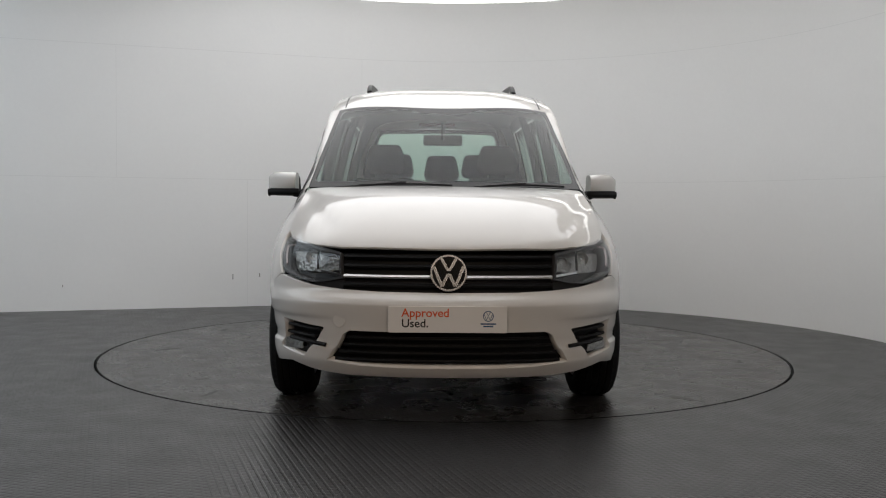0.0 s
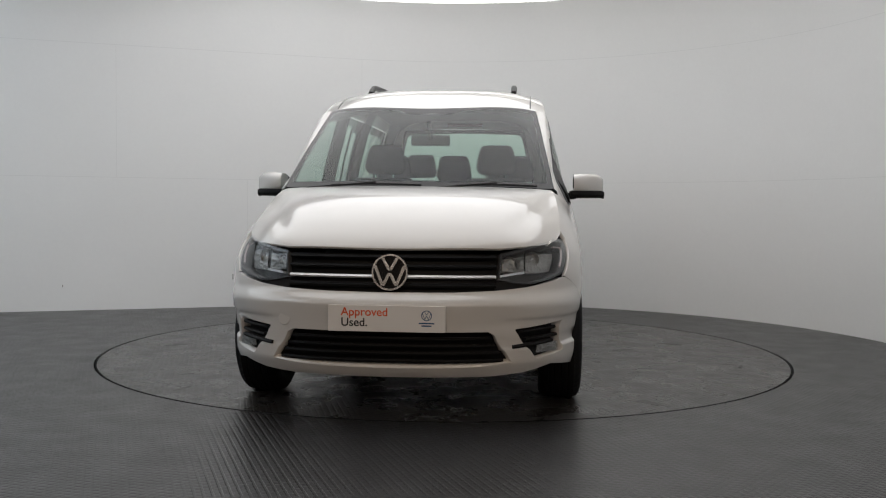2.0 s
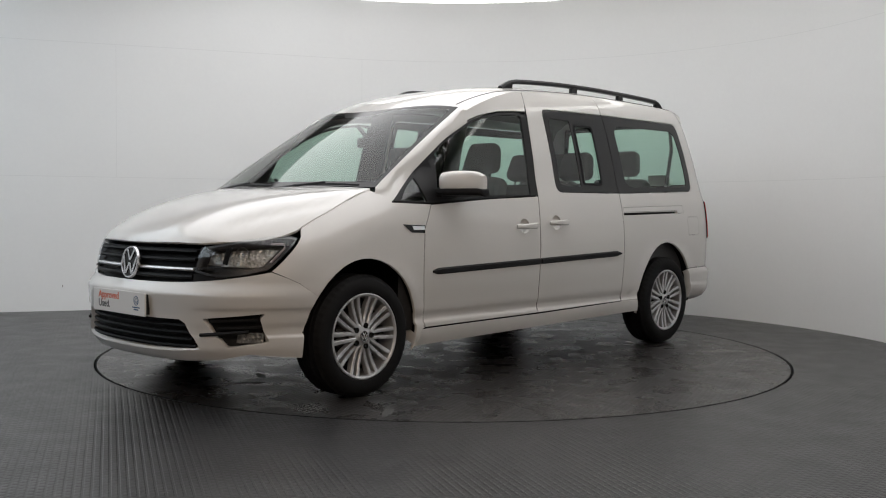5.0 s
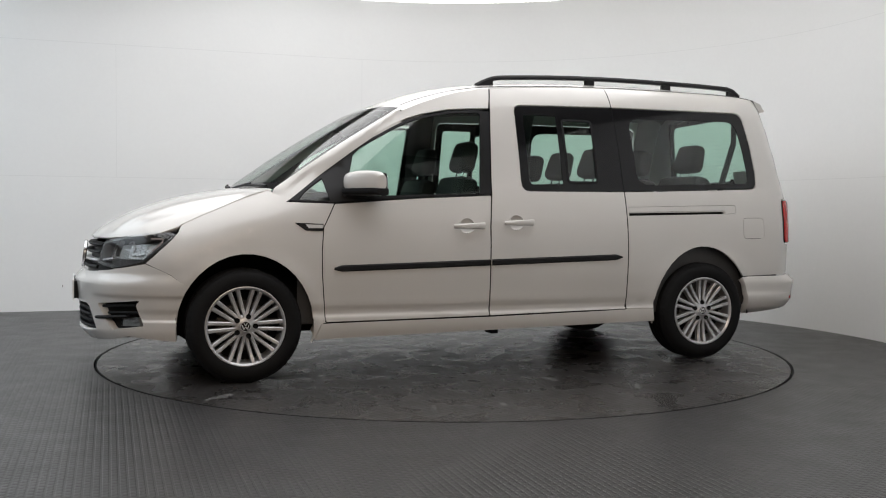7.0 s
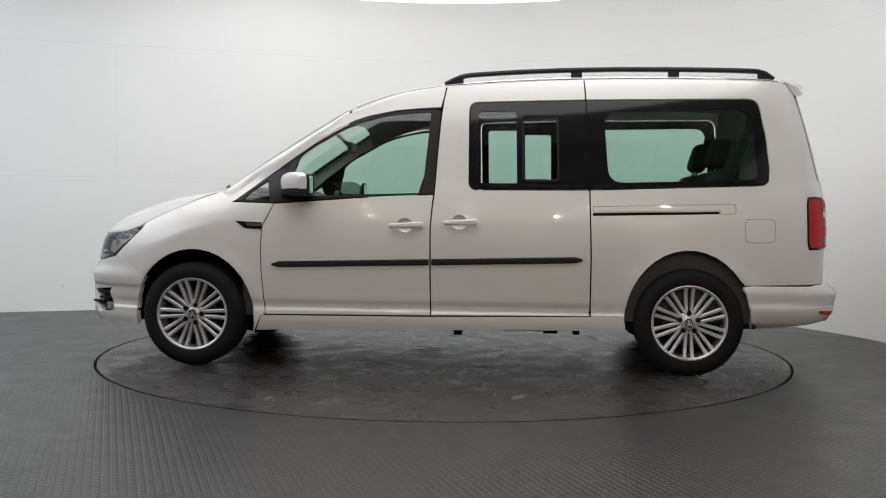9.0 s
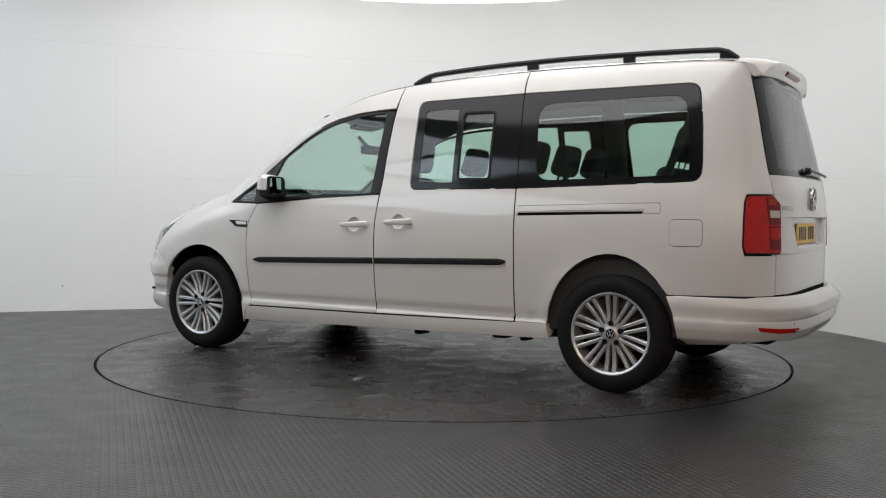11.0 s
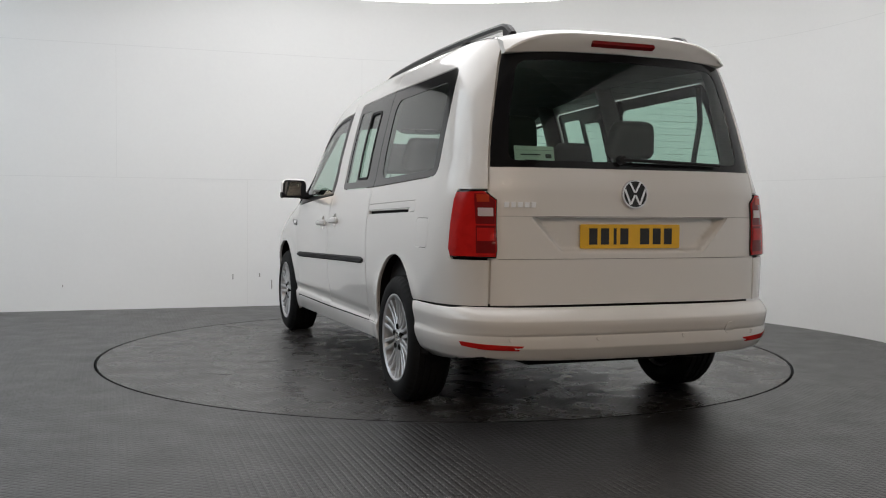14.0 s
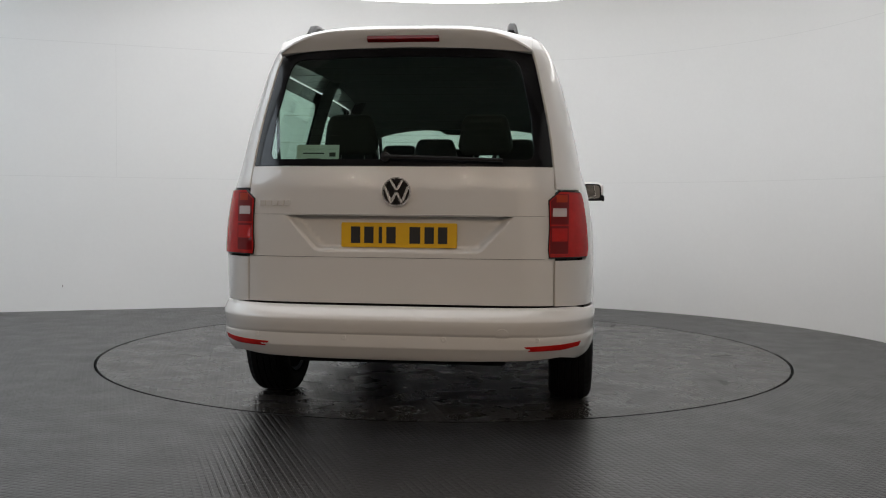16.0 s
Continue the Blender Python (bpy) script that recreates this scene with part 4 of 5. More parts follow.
# ---- wheels ----
def wheel(x, sg, turn):
    w = new("wheel")
    w.parent = van
    w["label"] = "silver multi-spoke alloy wheel with a black tyre"
    R = 0.318
    # outward axis is local z
    prof = [(0.222, 0.0), (0.228, 0.008), (0.25, 0.014), (0.275, 0.012), (0.295, 0.004), (0.308, -0.008), (0.315, -0.024)]
    for k in range(5):
        z = -0.024 - 0.034 * k
        prof += [(R, z - 0.002), (R, z - 0.026), (R - 0.007, z - 0.028), (R - 0.007, z - 0.032)] if k < 4 else [(R, z - 0.002), (R - 0.003, z - 0.02)]
    prof += [(0.308, -0.19), (0.28, -0.203), (0.235, -0.2), (0.222, -0.19), (0.222, 0.0)]
    bm = lathe(prof, 144)
    for v in bm.verts:                       # cut blocks on both shoulders
        q = math.hypot(v.co.x, v.co.y)
        step = round(math.degrees(math.atan2(v.co.y, v.co.x)) / 2.5)
        if 0.300 < q < R + 0.001 and step % 3 == 0 and (v.co.z > -0.0245 or v.co.z < -0.185):
            v.co.x *= 0.982
            v.co.y *= 0.982
    part("tyre", bm, RUBBER, w, "black road tyre", True)
    rim = part("rim", lathe([(0.223, -0.004), (0.223, 0.006), (0.217, 0.007), (0.207, 0.0), (0.203, -0.03), (0.200, -0.17), (0.216, -0.19)], 72), ALLOY, w, "", True)
    # twenty spokes in ten pairs
    for i in range(10):
        for d in (-1, 1):
            a = math.radians(36 * i + turn)
            bm = bmesh.new()
            rows = []
            for t in (0, 0.33, 0.66, 1.0):
                r = 0.050 + (0.210 - 0.050) * t
                off = d * 0.0112
                cx, cy = r * math.cos(a) - (off + d * r * 0.055) * math.sin(a), r * math.sin(a) + (off + d * r * 0.055) * math.cos(a)
                h = -0.010 + 0.010 * t - 0.008 * math.sin(math.pi * t)
                wd = 0.0088 + 0.0022 * t
                tx, ty = -math.sin(a), math.cos(a)
                rows.append([bm.verts.new((cx + tx * s * wd, cy + ty * s * wd, h + dz)) for s, dz in ((-1.15, -0.03), (-1, -0.003), (-0.6, 0), (0.6, 0), (1, -0.003), (1.15, -0.03))])
            for p, q in zip(rows, rows[1:]):
                for k in range(6):
                    bm.faces.new((p[k - 1], p[k], q[k], q[k - 1]))
            bmesh.ops.recalc_face_normals(bm, faces=bm.faces)
            part("spoke", bm, ALLOY, rim)
    hub = part("hub", lathe([(0, -0.008), (0.030, -0.008), (0.034, -0.011), (0.056, -0.013), (0.064, -0.020), (0.066, -0.05)], 40), ALLOY, rim, "", True)
    for i in range(5):
        a = math.radians(72 * i + turn)
        m = Matrix.Translation((0.056 * math.cos(a), 0.056 * math.sin(a), -0.012))
        part("bolt", lathe([(0, 0.004), (0.009, 0.004), (0.012, 0.006), (0.0145, 0.006), (0.0145, -0.01)], 16, m), UNDER, rim, "", True)
    part("centre_cap", lathe([(0, -0.004), (0.021, -0.004), (0.024, -0.006), (0.026, -0.010)], 28), GLOSS, rim, "", True)
    part("cap_ring", lathe([(0.0245, -0.010), (0.0245, -0.003), (0.027, -0.003), (0.028, -0.010)], 28), CHROME, rim, "", True)
    for bar in badge_bars(0.024, 0.1):
        part("cap_bar", prism(bar, -0.005, -0.002, pose(0, 0, 0, 0, 0, 180 if sg > 0 else 0)), STRIP, rim)
    part("brake_disc", lathe([(0, -0.06), (0.135, -0.06), (0.14, -0.064), (0.14, -0.084), (0, -0.084)], 40), DARKMETAL, w, "", True)
    part("caliper", box(0.06, 0.15, -0.05, 0.05, -0.10, -0.05, 0.01), DARKMETAL, w)
    part("wheel_drum", lathe([(0, -0.10), (0.198, -0.10), (0.198, -0.18), (0, -0.185)], 40), UNDER, w, "", True)
    w.matrix_basis = Matrix.Translation((x, sg * 0.870, R)) @ (pose(0, 0, 0, -90, 0, 0) if sg > 0 else pose(0, 0, 0, 90, 0, 0))
    # liner of the arch
    bm = bmesh.new()
    rows = []
    for y, r in ((None, 0.386), (None, 0.415), (0.50, 0.42)):
        row = []
        for a in np.radians(np.linspace(-2, 182, 30)):
            px, pz = x + (0.008 if x < -1 else -0.006) + r * (0.965 if x < -1 else 0.985) * math.cos(a), 0.303 + r * (1.135 if x < -1 else 1.09) * math.sin(a)
            row.append(bm.verts.new((px, sg * (y or side(px, pz) - (0.010 if r < 0.39 else 0.035)), pz)))
        rows.append(row)
    for p, q in zip(rows, rows[1:]):
        for k in range(29):
            bm.faces.new((p[k], p[k + 1], q[k + 1], q[k]))
    cap = [v for v in rows[-1]]
    bm.faces.new(cap)
    bmesh.ops.recalc_face_normals(bm, faces=bm.faces)
    part("arch_liner", bm, UNDER, van, "black wheel arch liner")


for x in (0.0, -3.006):
    for s in (1, -1):
        wheel(x, s, 36 if x > -1 else 54)

# underbody
part("underbody", merge(box(-2.55, -0.45, -0.74, 0.74, 0.25, 0.32, 0.02), box(-3.75, -2.4, -0.48, 0.48, 0.27, 0.36, 0.02), box(-0.5, 0.66, -0.48, 0.48, 0.23, 0.34, 0.02), box(-3.72, -3.38, -0.70, 0.70, 0.34, 0.40, 0.02)), UNDER, van, "black underbody")
for x, w, z in ((-1.62, 0.05, 0.185), (-1.93, 0.03, 0.215), (-2.20, 0.09, 0.205), (-2.36, 0.04, 0.20), (-1.2, 0.16, 0.222)):
    part("bracket", box(x - w / 2, x + w / 2, 0.50, 0.60, z, 0.27, 0.004), UNDER, van)
part("exhaust", tube([(-1.0, 0.25, 0.21), (-2.2, 0.22, 0.20), (-2.6, 0.30, 0.24), (-3.5, 0.36, 0.26)], 0.03, 10), DARKMETAL, van, "dark exhaust pipe", True)
rng = random.Random(7)


def worn_patch(x, y, size, stretch, turn, z, parent, name="worn_patch"):
    """An irregular worn patch lying on the floor."""
    n = 14
    bm = bmesh.new()
    vs = []
    for i in range(n):
        a = 2 * math.pi * i / n
        r = size * (0.45 + 0.55 * rng.random())
        p, q = r * math.cos(a) * stretch, r * math.sin(a)
        vs.append(bm.verts.new((x + p * math.cos(turn) - q * math.sin(turn), y + p * math.sin(turn) + q * math.cos(turn), z)))
    top = bm.faces.new(vs)
    if top.normal.z < 0:
        top.normal_flip()
    return part(name, bm, WORN, parent)


for _ in range(34):
    r, a = 2.1 * rng.random() ** 0.5, rng.random() * 6.283
    worn_patch(r * math.cos(a), r * math.sin(a), 0.012 + 0.03 * rng.random(), 1.5 + 3 * rng.random(), rng.random() * 3.1, 0.0009, turntable)


# ---- tail ----
def gate_piece(name, zs, holes=()):
    o = [(-HATCH(z) + 0.003, z) for z in zs] + [(HATCH(z) - 0.003, z) for z in zs[::-1]]
    return panel(name, o, PAINT, van if name == "tailgate" else tailgate, tail_map(), holes=holes, rim=0.028, du=0.06, dv=0.05)


niche = fillet([(-0.515, 0.944, 0.012), (-0.37, 0.780, 0.03), (0.37, 0.780, 0.03), (0.515, 0.944, 0.012)])
tailgate = gate_piece("tailgate", (0.759, 0.85, 0.9465), [niche])
gate_piece("gate_upper", (0.9480, 1.05, 1.12, 1.162))
gate_piece("gate_lower", (0.555, 0.60, 0.68, 0.7565))


def niche_map(y, z):
    t = smooth(0, 0.05, (0.37 + 0.145 * (z - 0.780) / 0.164) - abs(y))
    return (tail_x(y, z) + 0.006 + 0.036 * t * smooth(0.782, 0.805, z), y, z)


panel("plate_niche", inset(niche, -0.002), PAINT, tailgate, niche_map, rim=0, du=0.02, dv=0.02)
zs = (1.166, 1.25, 1.35, 1.45, 1.55, 1.62, 1.685)
win_o = [(-HATCH(z) + 0.004, z) for z in zs] + [(-0.3, 1.700), (0, 1.703), (0.3, 1.700)] + [(HATCH(z) - 0.004, z) for z in zs[::-1]]
clear = fillet([(-0.60, 1.195, 0.04), (0.60, 1.195, 0.04), (0.578, 1.40), (0.520, 1.655, 0.06), (0, 1.668), (-0.520, 1.655, 0.06), (-0.578, 1.40)])
panel("rear_window", clear, GLASS, tailgate, tail_map(), rim=0, sink=0.004, du=0.1, dv=0.06, label="green-tinted rear window")
panel("rear_window_border", win_o, GLOSS, tailgate, tail_map(), holes=[clear], rim=0.01, sink=0.002, du=0.06, dv=0.05, label="black rear window border")


for i in range(13):
    z = 1.24 + i * 0.031
    w = HATCH(z) - 0.11
    part("heating_wire", sweep([(tail_x(y, z) + 0.008, y, z) for y in np.linspace(-w, w, 9)], [(-0.0005, -0.0005), (0.0005, -0.0005), (0.0005, 0.0005), (-0.0005, 0.0005)]), DARKMETAL, tailgate)


# black filler block that darkens the gap between tailgate and bumper like shade
part("gate_gap_shade", box(-3.838, -3.80, -0.58, 0.58, 0.50, 0.60, 0.004), UNDER, van)
# jambs under the tailgate's edges
for sg in (1, -1):
    zs = np.linspace(0.56, 1.745, 16)
    panel("gate_jamb", [(sg * (HATCH(z) - 0.035), z) for z in zs] + [(sg * (HATCH(z) + 0.012), z) for z in zs[::-1]], PAINT, van, tail_map(), rim=0, sink=0.020, du=0.02, dv=0.06)


# spoiler over the rear window
def spoiler():
    bm = bmesh.new()
    rows = []
    for k in np.linspace(-1, 1, 33):
        y = 0.578 * k
        fz = roof_map(-3.60, min(0.99, abs(y) / roof_edge(-3.60)[0]))[2]
        low = 1.706 - 0.024 * k * k
        lip = 1.788 - 0.080 * abs(k) ** 5 - 0.010 * k * k
        pull = 0.050 * abs(k) ** 4
        sec = [(-3.60, fz + 0.001), (-3.67, fz * 0.5 + (lip + 0.012) * 0.5), (-3.738 + pull, lip + 0.004), (-3.752 + pull, lip - 0.006), (-3.753 + pull, lip - 0.016),
               (-3.735 + pull * 0.8, low * 0.6 + lip * 0.4), (-3.715 + pull * 0.5, low), (-3.66, low - 0.004)]
        rows.append([bm.verts.new((x, y, z)) for x, z in sec])
    for a, b in zip(rows, rows[1:]):
        for i in range(len(a) - 1):
            bm.faces.new((a[i], a[i + 1], b[i + 1], b[i]))
    for r in (rows[0], rows[-1]):
        bm.faces.new(r)
    bmesh.ops.recalc_face_normals(bm, faces=bm.faces)
    return part("spoiler", bm, PAINT, tailgate, "", True)


sp = spoiler()
part("brake_light", prism(fillet([(-0.166, -0.014, 0.008), (0.166, -0.014, 0.008), (0.160, 0.013, 0.008), (-0.160, 0.013, 0.008)]), -0.02, 0.006, Matrix.Translation((-3.741, 0, 1.747)) @ pose(0, 0, 0, 0, 28, 0) @ FACE_BACK, 0.003), DARKRED, tailgate, "dark red high brake light")
emblem(tailgate, 0.066, Matrix.Translation((-3.868, 0.004, 1.050)) @ pose(0, 0, 0, 0, 3, 0) @ FACE_BACK)
# model badge as five plain chrome bars
for i in range(5):
    y = 0.622 - i * 0.030
    part("badge_bar", prism(fillet([(-0.012, -0.012, 0.004), (0.011, -0.012, 0.004), (0.013, 0.012, 0.004), (-0.010, 0.012, 0.004)]), -0.002, 0.004, Matrix.Translation((tail_x(y, 1.0) - 0.001, y, 0.998)) @ pose(0, 0, 0, 0, 0, 6) @ FACE_BACK, 0.001), STRIP, tailgate)
# yellow number plate, its characters as plain bars
plate_tilt = math.degrees(math.atan2(niche_map(0, 0.91)[0] - niche_map(0, 0.82)[0], 0.09))
PM = Matrix.Translation((niche_map(0, 0.858)[0] - 0.010, -0.002, 0.858)) @ pose(0, 0, 0, 0, plate_tilt, 0) @ FACE_BACK
plate = part("number_plate", prism(fillet([(-0.26, -0.055, 0.008), (0.26, -0.055, 0.008), (0.26, 0.055, 0.008), (-0.26, 0.055, 0.008)]), -0.004, 0.003, PM, 0.001), YELLOW, tailgate, "yellow number plate with black bars")
for i, w in enumerate((0.05, 0.05, 0.018, 0.05, 0, 0.058, 0.05, 0.05)):
    if w:
        cx = (-0.195, -0.135, -0.083, -0.035, 0, 0.072, 0.136, 0.196)[i]
        part("plate_bar", prism([(cx - w * 0.42, -0.037), (cx + w * 0.42, -0.037), (cx + w * 0.42, 0.037), (cx - w * 0.42, 0.037)], 0.003, 0.0042, PM), INK, plate)


def tail_lamp(sg):
    """Wraps from the flank round the corner to the tailgate."""
    def fmap(s, z):
        w = half_width(-3.6, z)
        a = s
        c, n = max(1e-6, math.cos(a)), abs(math.sin(a))
        return (-3.2 + (TAIL(z) + 3.2) * n ** (2 / 4.6), sg * w * c ** (2 / 5.2), z)

    def turn_x(x, z):
        q = (-3.2 - x) / (-3.2 - TAIL(z))
        return math.asin(min(1, q) ** 2.3)

    def turn_y(y, z):
        return math.acos(min(1, y / half_width(-3.6, z)) ** 2.6)

    pts = [(turn_x(-3.690, 1.056), 1.056), (turn_x(-3.684, 1.02), 1.02), (turn_x(-3.684, 0.80), 0.80), (turn_x(-3.696, 0.765), 0.765), (turn_y(0.665, 0.763), 0.763), (turn_y(0.660, 0.80), 0.80), (turn_y(0.660, 1.018), 1.018), (turn_y(0.705, 1.060), 1.060)]
    back = panel("tail_lamp", pts, GLOSS, van, fmap, rim=0.03, sink=-0.006, du=0.08, dv=0.05, label="red tail lamp with a clear window")
    panel("lens", inset(pts, 0.006), RED, back, fmap, rim=0.006, sink=-0.011, du=0.06, dv=0.05)
    def block(name, y0, y1, z0, z1, mat, proud, cut=0.0):
        o = [(turn_y(y0, z0), z0), (turn_y(y1, z0), z0), (turn_y(y1, z1 - cut), z1 - cut), (turn_y(y1 + cut, z1), z1), (turn_y(y0, z1), z1)]
        panel(name, o, mat, back, fmap, rim=0.003, sink=-0.011 - proud, du=0.05, dv=0.05)
    block("inner_lens", 0.742, 0.667, 0.775, 0.905, DARKRED, 0.0015)
    block("inner_lens", 0.742, 0.667, 0.912, 1.044, DARKRED, 0.0015, 0.03)
    block("indicator_lens", 0.735, 0.690, 1.008, 1.040, AMBERLENS, 0.003)
    block("reversing_lens", 0.733, 0.676, 0.946, 0.982, SILVER, 0.003)
    block("brake_lens", 0.738, 0.673, 0.838, 0.895, RED, 0.003)
    block("lens_rib", 0.742, 0.667, 0.776, 0.784, RED, 0.003)


for s in (1, -1):
    tail_lamp(s)

# rear bumper: wrapped from arch to arch
BUMP = curve([(0.28, -3.86), (0.315, -3.905), (0.362, -3.940), (0.372, -3.946), (0.418, -3.948), (0.426, -3.947), (0.432, -3.954), (0.440, -3.957), (0.484, -3.966), (0.492, -3.966),
              (0.500, -3.961), (0.535, -3.928), (0.543, -3.918), (0.548, -3.900)])
BUMPW = curve([(0.28, 0.80), (0.33, 0.86), (0.41, 0.885), (0.44, 0.880), (0.50, 0.885), (0.53, 0.88), (0.556, 0.865)])


def bump_map(a, z):
    c, n = max(1e-6, math.cos(a)), abs(math.sin(a))
    return (-3.2 + (BUMP(z) + 3.2) * c ** (2 / 4.2), math.copysign(BUMPW(z) * n ** (2 / 4.0), a), z)


def bump_turn(x, z):
    return math.acos(max(0, min(1, (-3.2 - x) / (-3.2 - BUMP(z)))) ** 2.1)


def bump_turn_y(y, z):
    return math.copysign(math.asin(min(1, abs(y) / BUMPW(z)) ** 2.0), y)


rear_lip = lambda z: -2.998 - 0.368 * math.sqrt(1 - ((z - 0.305) / 0.437) ** 2)
end = [(bump_turn(rear_lip(z), z), z) for z in np.linspace(0.285, 0.536, 14)] + [(bump_turn(x, 0.541), 0.541) for x in (-3.36, -3.42, -3.5, -3.6, -3.7)]
outline = [(bump_turn_y(y, z), z) for y, z in ((-0.72, 0.33), (-0.6, 0.318), (-0.3, 0.312), (0, 0.310), (0.3, 0.312), (0.6, 0.318), (0.72, 0.33))] + end + [(bump_turn_y(y, 0.548), 0.548) for y in (0.78, 0.7, 0.4, 0, -0.4, -0.7, -0.78)] + [(-a, z) for a, z in end[::-1]]
rb = panel("rear_bumper", outline, PAINT, van, bump_map, rim=0.05, du=0.03, dv=0.006)
for sg in (1, -1):
    o = [(sg * bump_turn_y(y, z), z) for y, z in ((0.565, 0.384), (0.735, 0.391), (0.81, 0.398), (0.80, 0.378), (0.72, 0.366), (0.585, 0.363))]
    panel("reflector", o, RED, rb, bump_map, rim=0.004, sink=-0.002, label="red bumper reflector")
    for y in (0.22, 0.62):
        p = bump_map(sg * bump_turn_y(y, 0.41), 0.412)
        part("parking_sensor", lathe([(0, 0.002), (0.010, 0.002), (0.0115, 0), (0.0115, -0.004)], 20, Matrix.Translation(p) @ FACE_BACK), PAINT, rb, "", True)
panel("towing_cover", [(bump_turn_y(-0.47 + 0.028 * math.cos(a), 0.44), 0.437 + 0.028 * math.sin(a)) for a in np.linspace(0, 2 * math.pi, 21)[:-1]], PAINT, rb, bump_map, rim=0.003, sink=-0.004, du=0.01, dv=0.01)
# rear wiper
part("rear_wiper", merge(tube([(tail_x(0.0, 1.20) - 0.03, 0.06, 1.205), (tail_x(0.0, 1.20) - 0.032, -0.15, 1.200), (tail_x(-0.3, 1.2) - 0.02, -0.46, 1.190)], 0.008), lathe([(0, 0.035), (0.018, 0.03), (0.022, 0.0)], 20, Matrix.Translation((tail_x(0, 1.205), 0.06, 1.205)) @ FACE_BACK)), SATIN, tailgate, "black rear wiper arm", True)

# ---- roof rails ----
for sg in (1, -1):
    n = 40
    pts = []
    for i in range(n + 1):
        t = i / n
        x = -1.52 - 2.03 * t
        ends = min(1, t / 0.075, (1 - t) / 0.045)
        ends = math.sin(ends * math.pi / 2)
        y = 0.476 + 0.014 * (1 - smooth(0.0, 0.5, t))
        base = roof_map(x, min(0.99, y / roof_edge(x)[0]))[2]
        pts.append((x, sg * y, base - 0.002 + 0.042 * ends))
    rail = part("roof_rail", sweep(pts, [(-0.016, -0.013), (0.016, -0.013), (0.019, 0.004), (0.011, 0.016), (-0.011, 0.016), (-0.019, 0.004)]), SATIN, van, "black roof rail", True)
    for x in (-1.60, -2.345, -2.945, -3.49):
        y = 0.476 + 0.014 * (1 - smooth(0.0, 0.5, (-1.52 - x) / 2.03))
        part("rail_foot", box(x - 0.035, x + 0.035, sg * y - 0.013, sg * y + 0.013, roof_map(x, y / roof_edge(x)[0])[2] - 0.01, roof_map(x, y / roof_edge(x)[0])[2] + 0.03, 0.006), SATIN, rail)


# ---- door mirrors ----
def door_mirror(sg):
    # shell swept in plan: rounded block leaning back
    bm = bmesh.new()
    rows = []
    for t in np.linspace(0, 1, 15):
        y = 0.865 + 0.178 * t
        shrink = 1 - 0.30 * max(0, (t - 0.75) / 0.25) ** 2
        x_f = -0.553 - 0.155 * t ** 1.8
        x_b = -0.735 - 0.02 * t
        zc, hz = 1.115 - 0.004 * t, (0.058 + 0.008 * math.sin(math.pi * t)) * shrink
        ring = []
        for a in np.linspace(0, 2 * math.pi, 25)[:-1]:
            c, s = math.cos(a), math.sin(a)
            ex = math.copysign(abs(c) ** 0.65, c)
            ez = math.copysign(abs(s) ** 0.65, s)
            x = (x_f + x_b) / 2 + ex * (x_f - x_b) / 2 if c > 0 else (x_f + x_b) / 2 + ex * (x_f - x_b) / 2
            ring.append(bm.verts.new((x, sg * y, zc + ez * hz + 0.012)))
        rows.append(ring)
    for p, q in zip(rows, rows[1:]):
        for k in range(24):
            bm.faces.new((p[k - 1], p[k], q[k], q[k - 1]))
    bm.faces.new(rows[0][::-1]), bm.faces.new(rows[-1])
    bmesh.ops.recalc_face_normals(bm, faces=bm.faces)
    top = part("door_mirror", bm, PAINT, van, "white door mirror on a black base", True)
    # black lower shell, a little larger
    base = bmesh.new()
    rows = []
    for t in np.linspace(0, 1, 11):
        y = 0.845 + 0.205 * t
        x_f = -0.545 - 0.155 * t ** 1.8
        x_b = -0.755 - 0.012 * t
        ring = []
        for x, z in ((x_f - 0.02, 1.045), (x_f, 1.058), (x_f - 0.001, 1.083), (x_b, 1.083), (x_b, 1.048), (x_b + 0.03, 1.040)):
            ring.append(base.verts.new((x, sg * y, z + 0.004 * t + (0.006 if t < 1 else 0))))
        rows.append(ring)
    for p, q in zip(rows, rows[1:]):
        for k in range(6):
            base.faces.new((p[k - 1], p[k], q[k], q[k - 1]))
    base.faces.new(rows[0][::-1]), base.faces.new(rows[-1])
    bmesh.ops.recalc_face_normals(base, faces=base.faces)
    bevel_all(base, 0.006, 2)
    part("mirror_base", base, BLACK, top, "black mirror base")
    part("mirror_arm", merge(box(-0.69, -0.56, min(sg * 0.80, sg * 0.88), max(sg * 0.80, sg * 0.88), 1.04, 1.075, 0.01)), BLACK, top)
    part("mirror_rim", prism(fillet([(-0.092, -0.066, 0.03), (0.080, -0.062, 0.03), (0.078, 0.056, 0.035), (-0.085, 0.060, 0.03)]), -0.004, 0.010, Matrix.Translation((-0.752, sg * 0.948, 1.118)) @ FACE_BACK, 0.004), BLACK, top)
    part("mirror_glass", prism(fillet([(-0.080, -0.055, 0.025), (0.070, -0.052, 0.025), (0.068, 0.046, 0.03), (-0.074, 0.050, 0.025)]), 0.010, 0.012, Matrix.Translation((-0.752, sg * 0.948, 1.118)) @ pose(0, 0, 0, 0, 0, sg * 3) @ FACE_BACK), MIRROR, top)


for s in (1, -1):
    door_mirror(s)

